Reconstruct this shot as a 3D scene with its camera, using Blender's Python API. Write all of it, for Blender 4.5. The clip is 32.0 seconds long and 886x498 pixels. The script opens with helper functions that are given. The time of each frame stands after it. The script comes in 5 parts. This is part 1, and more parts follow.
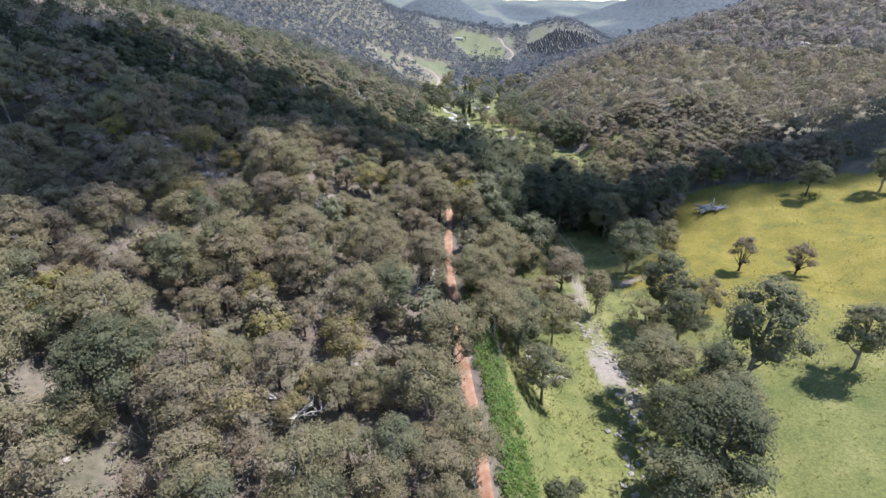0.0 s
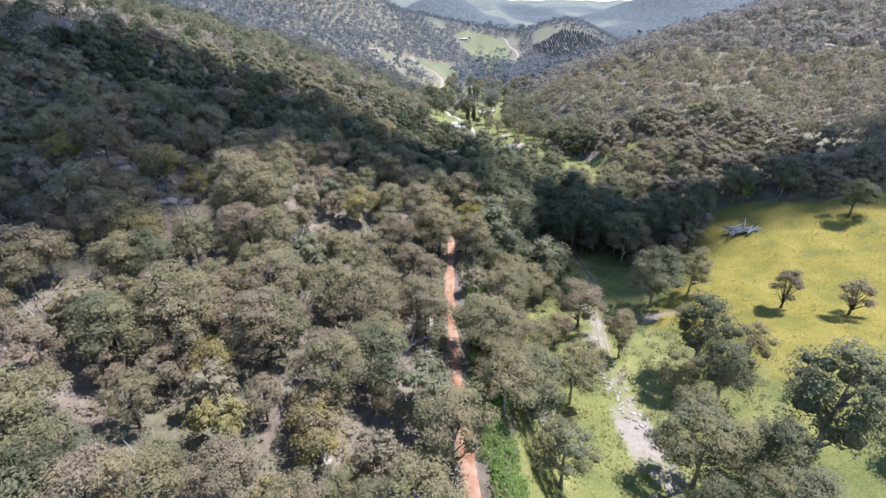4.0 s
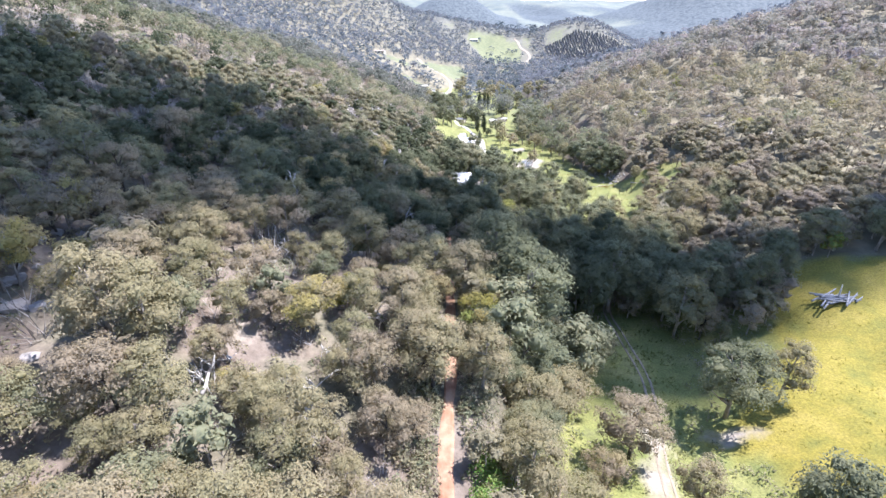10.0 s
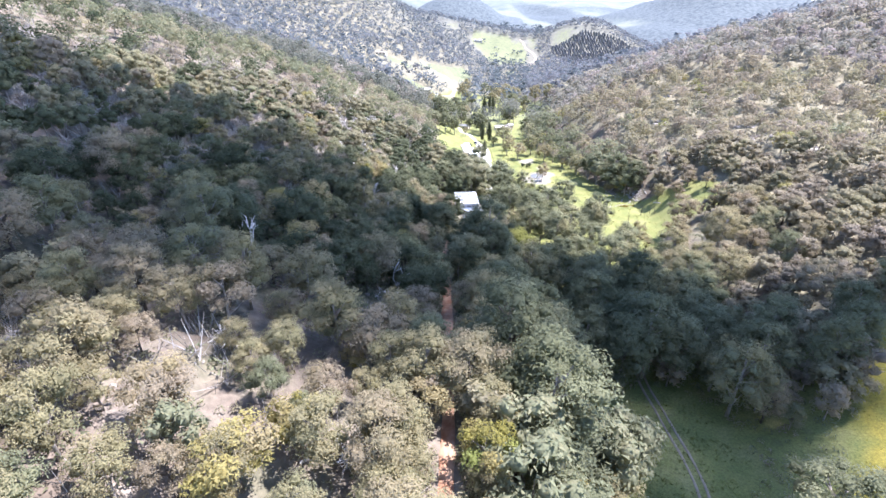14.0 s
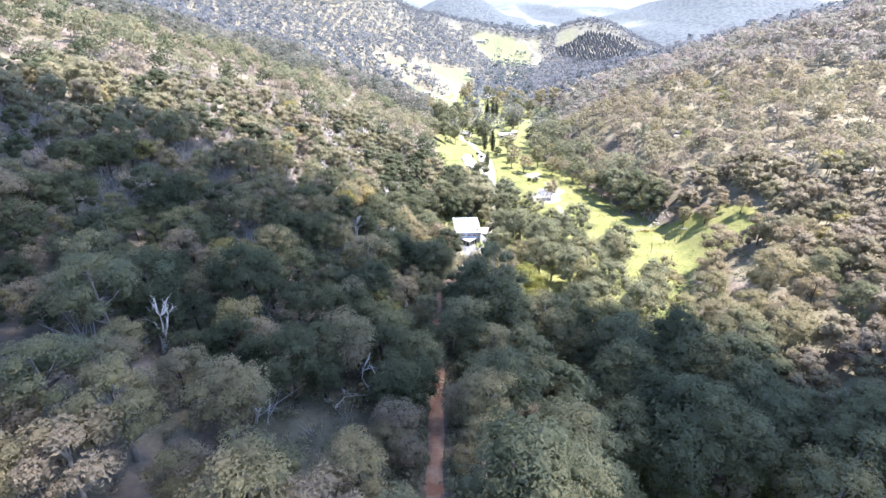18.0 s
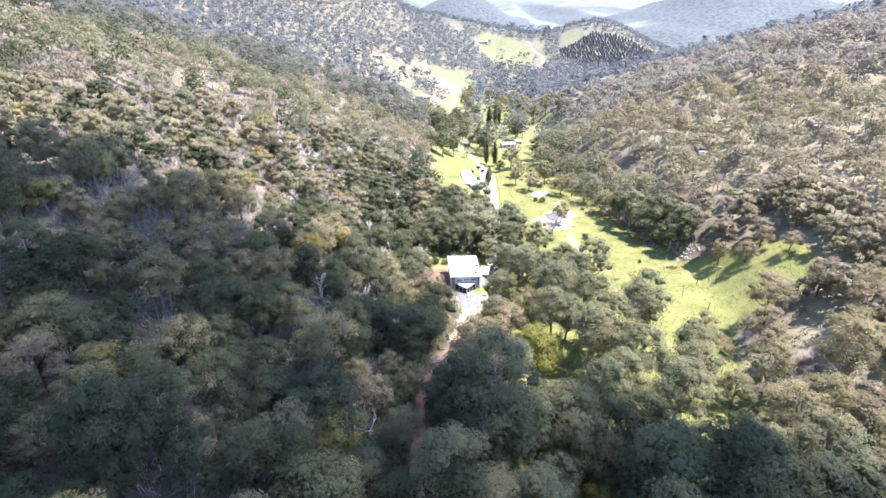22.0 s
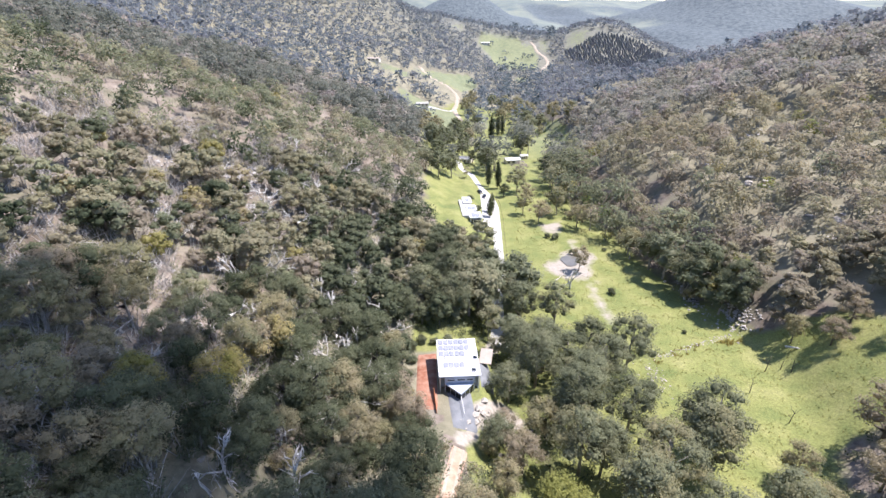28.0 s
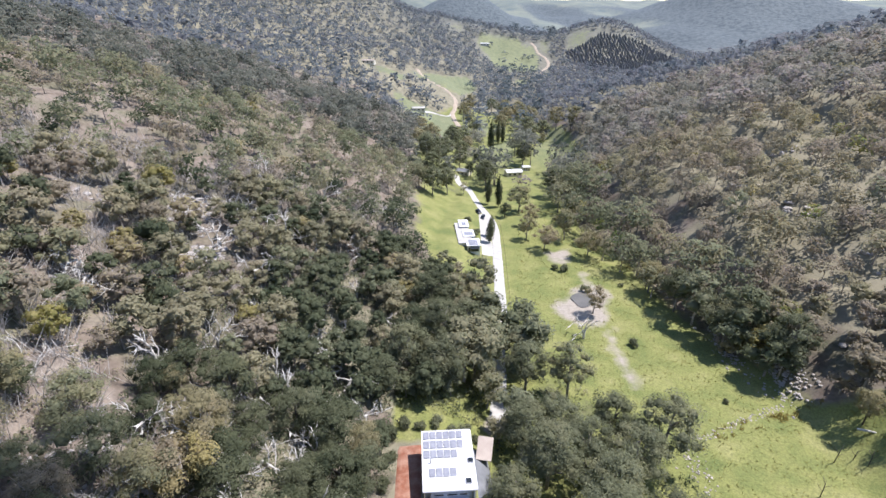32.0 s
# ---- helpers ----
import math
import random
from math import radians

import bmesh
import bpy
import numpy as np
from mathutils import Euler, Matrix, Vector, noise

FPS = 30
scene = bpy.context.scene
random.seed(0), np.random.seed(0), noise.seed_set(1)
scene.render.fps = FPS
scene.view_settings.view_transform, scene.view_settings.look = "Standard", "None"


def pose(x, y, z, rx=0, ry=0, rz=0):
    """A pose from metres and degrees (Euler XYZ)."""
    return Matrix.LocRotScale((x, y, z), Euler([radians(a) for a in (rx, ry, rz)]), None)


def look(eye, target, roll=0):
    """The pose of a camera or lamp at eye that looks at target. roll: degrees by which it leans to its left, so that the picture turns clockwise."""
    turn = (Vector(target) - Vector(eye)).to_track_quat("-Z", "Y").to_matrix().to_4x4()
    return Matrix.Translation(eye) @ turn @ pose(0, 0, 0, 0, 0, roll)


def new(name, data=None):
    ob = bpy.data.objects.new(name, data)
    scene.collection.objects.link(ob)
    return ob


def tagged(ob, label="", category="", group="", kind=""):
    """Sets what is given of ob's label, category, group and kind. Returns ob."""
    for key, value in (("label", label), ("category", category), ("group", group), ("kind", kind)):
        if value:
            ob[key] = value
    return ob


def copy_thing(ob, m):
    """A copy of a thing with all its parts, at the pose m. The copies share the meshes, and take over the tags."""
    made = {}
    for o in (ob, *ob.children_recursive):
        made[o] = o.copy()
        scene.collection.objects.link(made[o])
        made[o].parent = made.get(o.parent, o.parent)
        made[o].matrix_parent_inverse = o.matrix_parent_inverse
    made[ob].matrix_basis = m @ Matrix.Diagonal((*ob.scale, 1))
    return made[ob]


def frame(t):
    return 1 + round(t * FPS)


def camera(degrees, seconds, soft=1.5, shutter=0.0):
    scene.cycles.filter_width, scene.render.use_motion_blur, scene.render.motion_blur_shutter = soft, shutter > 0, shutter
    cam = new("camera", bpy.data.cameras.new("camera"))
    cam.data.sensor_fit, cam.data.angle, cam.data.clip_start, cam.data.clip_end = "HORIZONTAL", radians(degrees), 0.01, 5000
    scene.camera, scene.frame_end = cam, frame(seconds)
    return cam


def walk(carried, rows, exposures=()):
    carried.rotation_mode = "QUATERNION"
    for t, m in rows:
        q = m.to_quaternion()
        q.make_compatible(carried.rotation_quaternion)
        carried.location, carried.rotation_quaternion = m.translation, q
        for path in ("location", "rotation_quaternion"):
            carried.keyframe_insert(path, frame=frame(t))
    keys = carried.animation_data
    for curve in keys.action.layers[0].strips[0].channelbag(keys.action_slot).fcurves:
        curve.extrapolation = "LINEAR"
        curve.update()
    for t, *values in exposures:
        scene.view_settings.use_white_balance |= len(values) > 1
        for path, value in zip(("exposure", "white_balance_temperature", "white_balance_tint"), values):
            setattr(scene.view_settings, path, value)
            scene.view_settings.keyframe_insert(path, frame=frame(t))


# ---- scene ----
cam = camera(84.71, 32.0, soft=1.5)
TILT = 63.702
ALTITUDE = 70.0
# seconds, metres across and along the valley, turn to the left in degrees
FLIGHT = [
    (0, -9.13, -279.55, -0.762),
    (1, -8.95, -275.90, -0.659),
    (2, -8.74, -271.58, -0.564),
    (3, -8.49, -266.53, -0.450),
    (6, -7.57, -248.55, 0.129),
    (7, -7.20, -241.57, 0.321),
    (8, -6.81, -234.50, 0.500),
    (9, -6.50, -227.49, 0.667),
    (10, -6.29, -220.50, 0.816),
    (11, -6.20, -213.48, 0.943),
    (12, -6.01, -206.69, 1.068),
    (13, -5.78, -199.81, 1.184),
    (14, -5.62, -192.91, 1.273),
    (17, -4.65, -172.29, 1.503),
    (18, -4.17, -164.32, 1.595),
    (19, -3.60, -156.17, 1.680),
    (20, -3.04, -148.10, 1.750),
    (21, -2.55, -140.17, 1.804),
    (22, -2.12, -132.43, 1.858),
    (23, -1.71, -124.83, 1.919),
    (24, -1.35, -117.26, 1.982),
    (25, -1.02, -109.79, 2.036),
    (28, -0.08, -88.60, 2.109),
    (29, 0.31, -81.62, 2.105),
    (30, 0.64, -74.48, 2.076),
    (31, 0.94, -67.44, 2.052),
    (32, 1.28, -60.49, 2.049),
]
walk(cam, [(t, pose(x, y, ALTITUDE, TILT, 0, turn)) for t, x, y, turn in FLIGHT],
     exposures=[(t, stops, kelvin, tint) for t, stops, kelvin, tint in ((0, 0.74, 6050, 17.5), (6, 1.22, 6050, 18.5), (13, 1.85, 6000, 21.5), (19, 2.06, 6350, 21.0), (23, 1.78, 6400, 20.5), (28, 1.24, 6350, 19), (30, 1.11, 6330, 18), (32, 0.85, 6300, 17))])

# ---- daylight ------------------------------------------------------------
SUN_WAY = Vector((0.44, 0.16, 0.88)).normalized()
world = bpy.data.worlds.new("sky")
scene.world = world
world.use_nodes = True
sky_node = world.node_tree.nodes.new("ShaderNodeTexSky")
sky_node.sky_type, sky_node.sun_disc = "NISHITA", False
sky_node.sun_elevation = math.asin(SUN_WAY.z)
sky_node.sun_rotation = math.atan2(SUN_WAY.x, SUN_WAY.y)
sky_node.altitude, sky_node.dust_density = 500, 0.15
world.node_tree.nodes["Background"].inputs[1].default_value = 0.112
world.node_tree.links.new(sky_node.outputs[0], world.node_tree.nodes["Background"].inputs[0])
sun = new("sun", bpy.data.lights.new("sun", "SUN"))
sun.data.energy, sun.data.angle, sun.data.color = 4.25, radians(0.5), (1.0, 0.96, 0.89)
sun.matrix_world = look(SUN_WAY * 500, (0, 0, 0))

# ---- materials -----------------------------------------------------------


def material(name, rough=0.8, metal=0.0):
    m = bpy.data.materials.new(name)
    m.use_nodes = True
    b = m.node_tree.nodes["Principled BSDF"]
    b.inputs["Roughness"].default_value, b.inputs["Metallic"].default_value = rough, metal
    return m, m.node_tree.nodes, m.node_tree.links, b


def noise_node(nodes, links, size, detail=4.0, rough=0.55):
    """Noise whose features are about size metres across, in the world's own space."""
    geo = nodes.new("ShaderNodeNewGeometry")
    n = nodes.new("ShaderNodeTexNoise")
    n.inputs["Scale"].default_value, n.inputs["Detail"].default_value = 1.0 / size, detail
    n.inputs["Roughness"].default_value = rough
    links.new(geo.outputs["Position"], n.inputs["Vector"])
    return n.outputs["Fac"]


def ramp(nodes, links, fac, stops):
    r = nodes.new("ShaderNodeValToRGB")
    e = r.color_ramp.elements
    while len(e) < len(stops):
        e.new(0.5)
    for el, (p, c) in zip(e, stops):
        el.position, el.color = p, (*c, 1)
    links.new(fac, r.inputs[0])
    return r.outputs[0]


def mix(nodes, links, fac, a, b, kind="MIX"):
    n = nodes.new("ShaderNodeMix")
    n.data_type, n.blend_type = "RGBA", kind
    for sock, v in ((n.inputs[0], fac), (n.inputs[6], a), (n.inputs[7], b)):
        if isinstance(v, (int, float)):
            sock.default_value = v
        elif isinstance(v, tuple):
            sock.default_value = (*v, 1)
        else:
            links.new(v, sock)
    return n.outputs[2]


def calc(nodes, links, op, a, b=None, c=None, clamp=False):
    n = nodes.new("ShaderNodeMath")
    n.operation, n.use_clamp = op, clamp
    for sock, v in zip(n.inputs, (a, b, c)):
        if v is None:
            continue
        if isinstance(v, (int, float)):
            sock.default_value = v
        else:
            links.new(v, sock)
    return n.outputs[0]


def bump(nodes, links, shader, height, strength, distance):
    n = nodes.new("ShaderNodeBump")
    n.inputs["Strength"].default_value, n.inputs["Distance"].default_value = strength, distance
    links.new(height, n.inputs["Height"])
    links.new(n.outputs[0], shader.inputs["Normal"])


def attribute(nodes, name):
    n = nodes.new("ShaderNodeAttribute")
    n.attribute_name = name
    return n.outputs["Fac"]


def worn(name, colour, other, size=1.5, rough=0.8, metal=0.0, relief=0.0, grain=0.15):
    """A plain surface of two near colours in patches, with a finer grain."""
    m, n, l, b = material(name, rough, metal)
    c = mix(n, l, ramp(n, l, noise_node(n, l, size), [(0.35, (0, 0, 0)), (0.65, (1, 1, 1))]), colour, other)
    g = noise_node(n, l, grain, 6)
    c = mix(n, l, 0.25, c, ramp(n, l, g, [(0.3, (0.25, 0.25, 0.25)), (0.7, (1, 1, 1))]), "MULTIPLY")
    l.new(c, b.inputs["Base Color"])
    if relief:
        bump(n, l, b, g, 0.6, relief)
    return m


# foliage: the tint of a plant (0 dark green, 1 yellow olive) and its leaves' own jitter choose the colour
LEAF_COLOURS = [
    (0.0, (0.068, 0.088, 0.052)), (0.2, (0.164, 0.181, 0.111)), (0.30, (0.238, 0.258, 0.166)), (0.38, (0.299, 0.288, 0.185)), (0.52, (0.334, 0.305, 0.205)),
    (0.62, (0.336, 0.295, 0.223)), (0.74, (0.323, 0.279, 0.229)), (0.84, (0.371, 0.329, 0.164)), (0.93, (0.278, 0.264, 0.087)), (0.965, (0.290, 0.345, 0.140)), (1.0, (0.169, 0.306, 0.076)),
]


# hillside leaves: grey-brown of their own, paled and blued for distance haze
MID_HAZE_COLOURS = [
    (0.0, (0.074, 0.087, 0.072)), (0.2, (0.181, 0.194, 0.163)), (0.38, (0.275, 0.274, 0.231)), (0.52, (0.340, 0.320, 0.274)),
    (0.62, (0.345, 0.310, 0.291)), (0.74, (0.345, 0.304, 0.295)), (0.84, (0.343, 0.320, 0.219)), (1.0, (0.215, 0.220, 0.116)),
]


def leaf_material(name, per_object, colours=None, grain=0.0):
    m, n, l, b = material(name, 0.7)
    f = attribute(n, "tint")
    if per_object:
        info = n.new("ShaderNodeObjectInfo")
        f = calc(n, l, "ADD", f, calc(n, l, "MULTIPLY_ADD", info.outputs["Random"], 0.16, -0.08), clamp=True)
    c = ramp(n, l, f, colours or LEAF_COLOURS)
    c = mix(n, l, 1.0, c, ramp(n, l, attribute(n, "leaf_tone"), [(0, (0.82, 0.82, 0.84)), (0.5, (1, 1, 1)), (1, (1.16, 1.15, 1.12))]), "MULTIPLY")
    if grain:
        c = mix(n, l, 1.0, c, ramp(n, l, noise_node(n, l, grain, 2), [(0.34, (0.86, 0.87, 0.87)), (0.66, (1.15, 1.14, 1.12))]), "MULTIPLY")
    l.new(c, b.inputs["Base Color"])
    b.inputs["Specular IOR Level"].default_value = 0.1
    if grain:
        bump(n, l, b, noise_node(n, l, grain * 1.7, 3, 0.65), 0.3, grain * 1.2)
    t = n.new("ShaderNodeBsdfTranslucent")
    l.new(c, t.inputs["Color"])
    s = n.new("ShaderNodeMixShader")
    s.inputs[0].default_value = 0.5
    l.new(b.outputs[0], s.inputs[1])
    l.new(t.outputs[0], s.inputs[2])
    l.new(s.outputs[0], n["Material Output"].inputs["Surface"])
    return m


LEAF = leaf_material("leaf", True, [(f, (c[0] * 1.02, c[1], c[2] * (0.91 if f > 0.3 else 0.98))) for f, c in LEAF_COLOURS], 0.16)
LEAF_WOOD = leaf_material("woodland_leaf", False, grain=0.28)
LEAF_MID_HAZE = leaf_material("hazed_hillside_leaf", False, MID_HAZE_COLOURS, 0.7)
# distance haze put into these blue-grey leaf colours
LEAF_HAZED = leaf_material("hazed_woodland_leaf", False, [(0.0, (0.051, 0.076, 0.084)), (0.28, (0.127, 0.156, 0.169)), (0.45, (0.190, 0.212, 0.232)), (0.62, (0.202, 0.210, 0.234)), (0.85, (0.205, 0.223, 0.216))])
GRASS_BLADE = leaf_material("grass_blade", False, [(0.0, (0.14, 0.17, 0.04)), (0.25, (0.26, 0.24, 0.045)), (0.5, (0.32, 0.26, 0.09)), (0.75, (0.28, 0.28, 0.11)), (1.0, (0.19, 0.24, 0.07))])
BARK = worn("bark", (0.24, 0.21, 0.18), (0.44, 0.40, 0.36), 1.2, 0.9, grain=0.25)
BARK_DARK = worn("dark_bark", (0.07, 0.06, 0.05), (0.13, 0.11, 0.09), 1.0, 0.9, grain=0.25)
DEAD_WOOD = worn("dead_wood", (0.48, 0.46, 0.43), (0.66, 0.64, 0.61), 0.8, 0.9, grain=0.2)
LOG_WOOD = worn("weathered_log", (0.22, 0.23, 0.25), (0.36, 0.37, 0.39), 0.8, 0.9, grain=0.2)
PINK_EARTH = worn("pinkish_earth", (0.36, 0.215, 0.145), (0.46, 0.34, 0.26), 2.0, 0.95, relief=0.05, grain=0.4)
FARM_TRACK = worn("farm_track_earth", (0.27, 0.225, 0.17), (0.36, 0.305, 0.235), 2.0, 0.95, relief=0.05, grain=0.4)
TAN_EARTH = worn("tan_earth", (0.32, 0.265, 0.21), (0.43, 0.365, 0.29), 3.0, 0.95, relief=0.05, grain=0.5)
ROCK = worn("rock", (0.30, 0.28, 0.25), (0.46, 0.42, 0.37), 2.0, 0.9, relief=0.1, grain=0.5)
BRUSH_GREY = worn("grey_twig", (0.30, 0.285, 0.27), (0.48, 0.455, 0.435), 1.5, 0.9, grain=0.2)
PALE_ROCK = worn("pale_rock", (0.32, 0.30, 0.28), (0.46, 0.43, 0.41), 2.0, 0.9, relief=0.1, grain=0.5)
RED_EARTH = worn("red_earth", (0.30, 0.140, 0.080), (0.45, 0.300, 0.205), 2.2, 0.95, relief=0.06, grain=0.6)
RED_CLAY = worn("red_clay", (0.25, 0.095, 0.055), (0.36, 0.205, 0.145), 1.8, 0.95, relief=0.08, grain=0.5)
WHITE_PAINT = worn("white_paint", (0.80, 0.80, 0.80), (0.72, 0.73, 0.74), 3.0, 0.5)
PALE_CONCRETE = worn("pale_concrete", (0.40, 0.39, 0.37), (0.52, 0.51, 0.49), 3.0, 0.85)
GREY_CONCRETE = worn("grey_concrete", (0.14, 0.15, 0.165), (0.20, 0.21, 0.225), 2.0, 0.8)
BLUE_WALL = worn("blue_grey_cladding", (0.42, 0.47, 0.55), (0.48, 0.53, 0.60), 2.0, 0.6)
TAN_ROOF = worn("tan_roofing", (0.36, 0.30, 0.26), (0.43, 0.37, 0.32), 2.0, 0.6)
RUST = worn("rusted_steel", (0.35, 0.12, 0.05), (0.45, 0.18, 0.08), 1.0, 0.8)
CREAM_WALL = worn("cream_wall", (0.62, 0.58, 0.5), (0.7, 0.66, 0.58), 2.0, 0.7)
TIMBER = worn("timber", (0.30, 0.22, 0.15), (0.4, 0.31, 0.22), 1.0, 0.8)
# sky reflection put into the pale base colour of the cells
PANEL = worn("solar_cell_sky_sheen", (0.25, 0.26, 0.30), (0.32, 0.33, 0.37), 1.0, 0.22)
FRAME_METAL = worn("aluminium", (0.6, 0.6, 0.62), (0.7, 0.7, 0.72), 1.0, 0.35, 0.9)
DARK_GLASS = worn("dark_glass", (0.02, 0.025, 0.03), (0.03, 0.035, 0.04), 1.0, 0.06)
CAR_BLUE = worn("dark_car_paint", (0.03, 0.035, 0.05), (0.04, 0.045, 0.06), 1.0, 0.2)
TYRE = worn("rubber", (0.02, 0.02, 0.02), (0.03, 0.03, 0.03), 1.0, 0.9)
POND_WATER = worn("pond_water", (0.13, 0.125, 0.11), (0.17, 0.16, 0.14), 5.0, 0.04)
CLOUD_WHITE = worn("cloud_vapour", (0.85, 0.85, 0.87), (0.8, 0.8, 0.83), 60.0, 1.0, grain=30)


def ground_material():
    m, n, l, b = material("ground", 0.95)
    big, mid, fine = noise_node(n, l, 45), noise_node(n, l, 7, 5), noise_node(n, l, 1.1, 6, 0.65)
    litter = ramp(n, l, mid, [(0.3, (0.118, 0.094, 0.074)), (0.5, (0.215, 0.183, 0.154)), (0.66, (0.295, 0.260, 0.225))])
    litter = mix(n, l, 0.55, litter, ramp(n, l, fine, [(0.3, (0.35, 0.33, 0.3)), (0.62, (1.1, 1.05, 1.0))]), "MULTIPLY")
    under = ramp(n, l, fine, [(0.35, (0.070, 0.074, 0.040)), (0.65, (0.150, 0.140, 0.085))])
    litter = mix(n, l, ramp(n, l, noise_node(n, l, 14, 5), [(0.45, (0, 0, 0)), (0.6, (0.8, 0.8, 0.8))]), litter, under)
    tuft = noise_node(n, l, 0.45, 5, 0.7)
    fresh = ramp(n, l, mid, [(0.3, (0.128, 0.158, 0.046)), (0.52, (0.194, 0.208, 0.066)), (0.7, (0.248, 0.248, 0.096))])
    yellow = ramp(n, l, mid, [(0.3, (0.152, 0.154, 0.030)), (0.5, (0.232, 0.200, 0.033)), (0.7, (0.282, 0.236, 0.052))])
    grass = mix(n, l, attribute(n, "yellow"), fresh, yellow)
    grass = mix(n, l, 0.65, grass, ramp(n, l, tuft, [(0.32, (0.36, 0.40, 0.36)), (0.66, (1.36, 1.32, 1.28))]), "MULTIPLY")
    # blue-grey distance haze mixed into the grass and wood colours
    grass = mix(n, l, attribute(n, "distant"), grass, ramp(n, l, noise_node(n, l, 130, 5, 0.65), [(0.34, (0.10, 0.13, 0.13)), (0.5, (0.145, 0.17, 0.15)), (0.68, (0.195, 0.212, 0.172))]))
    hazed_wood = ramp(n, l, noise_node(n, l, 16, 6, 0.7), [(0.38, (0.048, 0.068, 0.082)), (0.60, (0.112, 0.134, 0.142))])
    soil = ramp(n, l, fine, [(0.3, (0.25, 0.22, 0.185)), (0.7, (0.37, 0.335, 0.29))])
    edge = calc(n, l, "MULTIPLY_ADD", mid, 1.1, -0.55)
    def masked(name, sharp=3.0):
        v = calc(n, l, "ADD", attribute(n, name), edge)
        return calc(n, l, "MULTIPLY_ADD", v, sharp, 0.5 - sharp * 0.5, clamp=True)
    near_wood = ramp(n, l, noise_node(n, l, 9, 6, 0.7), [(0.35, (0.150, 0.140, 0.094)), (0.62, (0.250, 0.228, 0.160))])
    hazed_wood = mix(n, l, attribute(n, "distant"), near_wood, hazed_wood)
    c = mix(n, l, masked("wooded"), litter, hazed_wood)
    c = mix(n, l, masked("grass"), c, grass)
    c = mix(n, l, masked("soil"), c, soil)
    l.new(c, b.inputs["Base Color"])
    bump(n, l, b, fine, 0.7, 0.25)
    return m


GROUND = ground_material()

# ---- terrain -------------------------------------------------------------
def curve_at(y, ys, vs):
    """Smooth monotone-ish interpolation through a few stations."""
    ys, vs = np.asarray(ys, float), np.asarray(vs, float)
    m = np.gradient(vs, ys)
    y = np.clip(y, ys[0], ys[-1])
    k = np.clip(np.searchsorted(ys, y) - 1, 0, len(ys) - 2)
    h = ys[k + 1] - ys[k]
    u = (y - ys[k]) / h
    return ((2 * u**3 - 3 * u**2 + 1) * vs[k] + (u**3 - 2 * u**2 + u) * h * m[k]
            + (3 * u**2 - 2 * u**3) * vs[k + 1] + (u**3 - u**2) * h * m[k + 1])


def smooth(a, b, v):
    u = np.clip((v - a) / (b - a), 0, 1)
    return u * u * (3 - 2 * u)


def waves(x, y, size, seed):
    """Cheap smooth noise, about -1 to 1, from a few turned sine waves."""
    r = np.random.RandomState(seed)
    v = 0
    for i in range(6):
        a, f, p = r.uniform(0, 6.283), r.uniform(0.6, 1.7) / size, r.uniform(0, 6.283)
        v = v + np.sin((x * math.cos(a) + y * math.sin(a)) * f * 6.283 + p)
    return v / 3.0


# stations along the valley: the track's bench, the valley floor and the slopes
STATION = [-330, -260, -200, -148, -91, -45, 0, 55, 112, 170, 255, 450, 620, 900, 1400]
BENCH_X = [-6, -4, -6, -6, -6, -6, -9, -6, -6, 0, 6, -25, 20, 60, 120]
BENCH_Z = [9, 12, 17, 21.5, 11, 2, -6, -9, -11, -17, -26, -33, -40, -48, -60]
FOOT_X = [14, 14, 14, 18, 22, 18, 12, 14, 14, 16, 20, 20, 45, 100, 180]
FLOOR_Z = [4, 2, -1, -7, -9.5, -11, -13, -16, -17.5, -20, -28, -36, -43, -50, -62]
RIGHT_X = [48, 46, 44, 46, 58, 66, 82, 79, 68, 58, 78, 78, 100, 160, 260]
SLOPE_L = [0.28, 0.27, 0.26, 0.27, 0.36, 0.46, 0.53, 0.53, 0.5, 0.48, 0.46, 0.44, 0.42, 0.38, 0.3]
STEP_R = [2, 2, 2, 2, 4, 8, 14, 16, 16, 15, 14, 12, 6, 4, 2]
SLOPE_R = [0.2, 0.2, 0.22, 0.23, 0.27, 0.28, 0.28, 0.31, 0.38, 0.48, 0.54, 0.35, 0.10, 0.05, 0.03]
HILLS = [  # x, y, height, reach across, reach along
    (350, 1270, 94, 150, 170), (-60, 1340, 40, 95, 130), (95, 1290, 58, 120, 150), (-350, 1150, 112, 205, 260), (0, 3000, 180, 330, 400),
    (1450, 2700, 240, 620, 600), (-900, 1700, 260, 600, 800), (700, 3900, 60, 700, 500), (-500, 4300, 80, 800, 500),
]


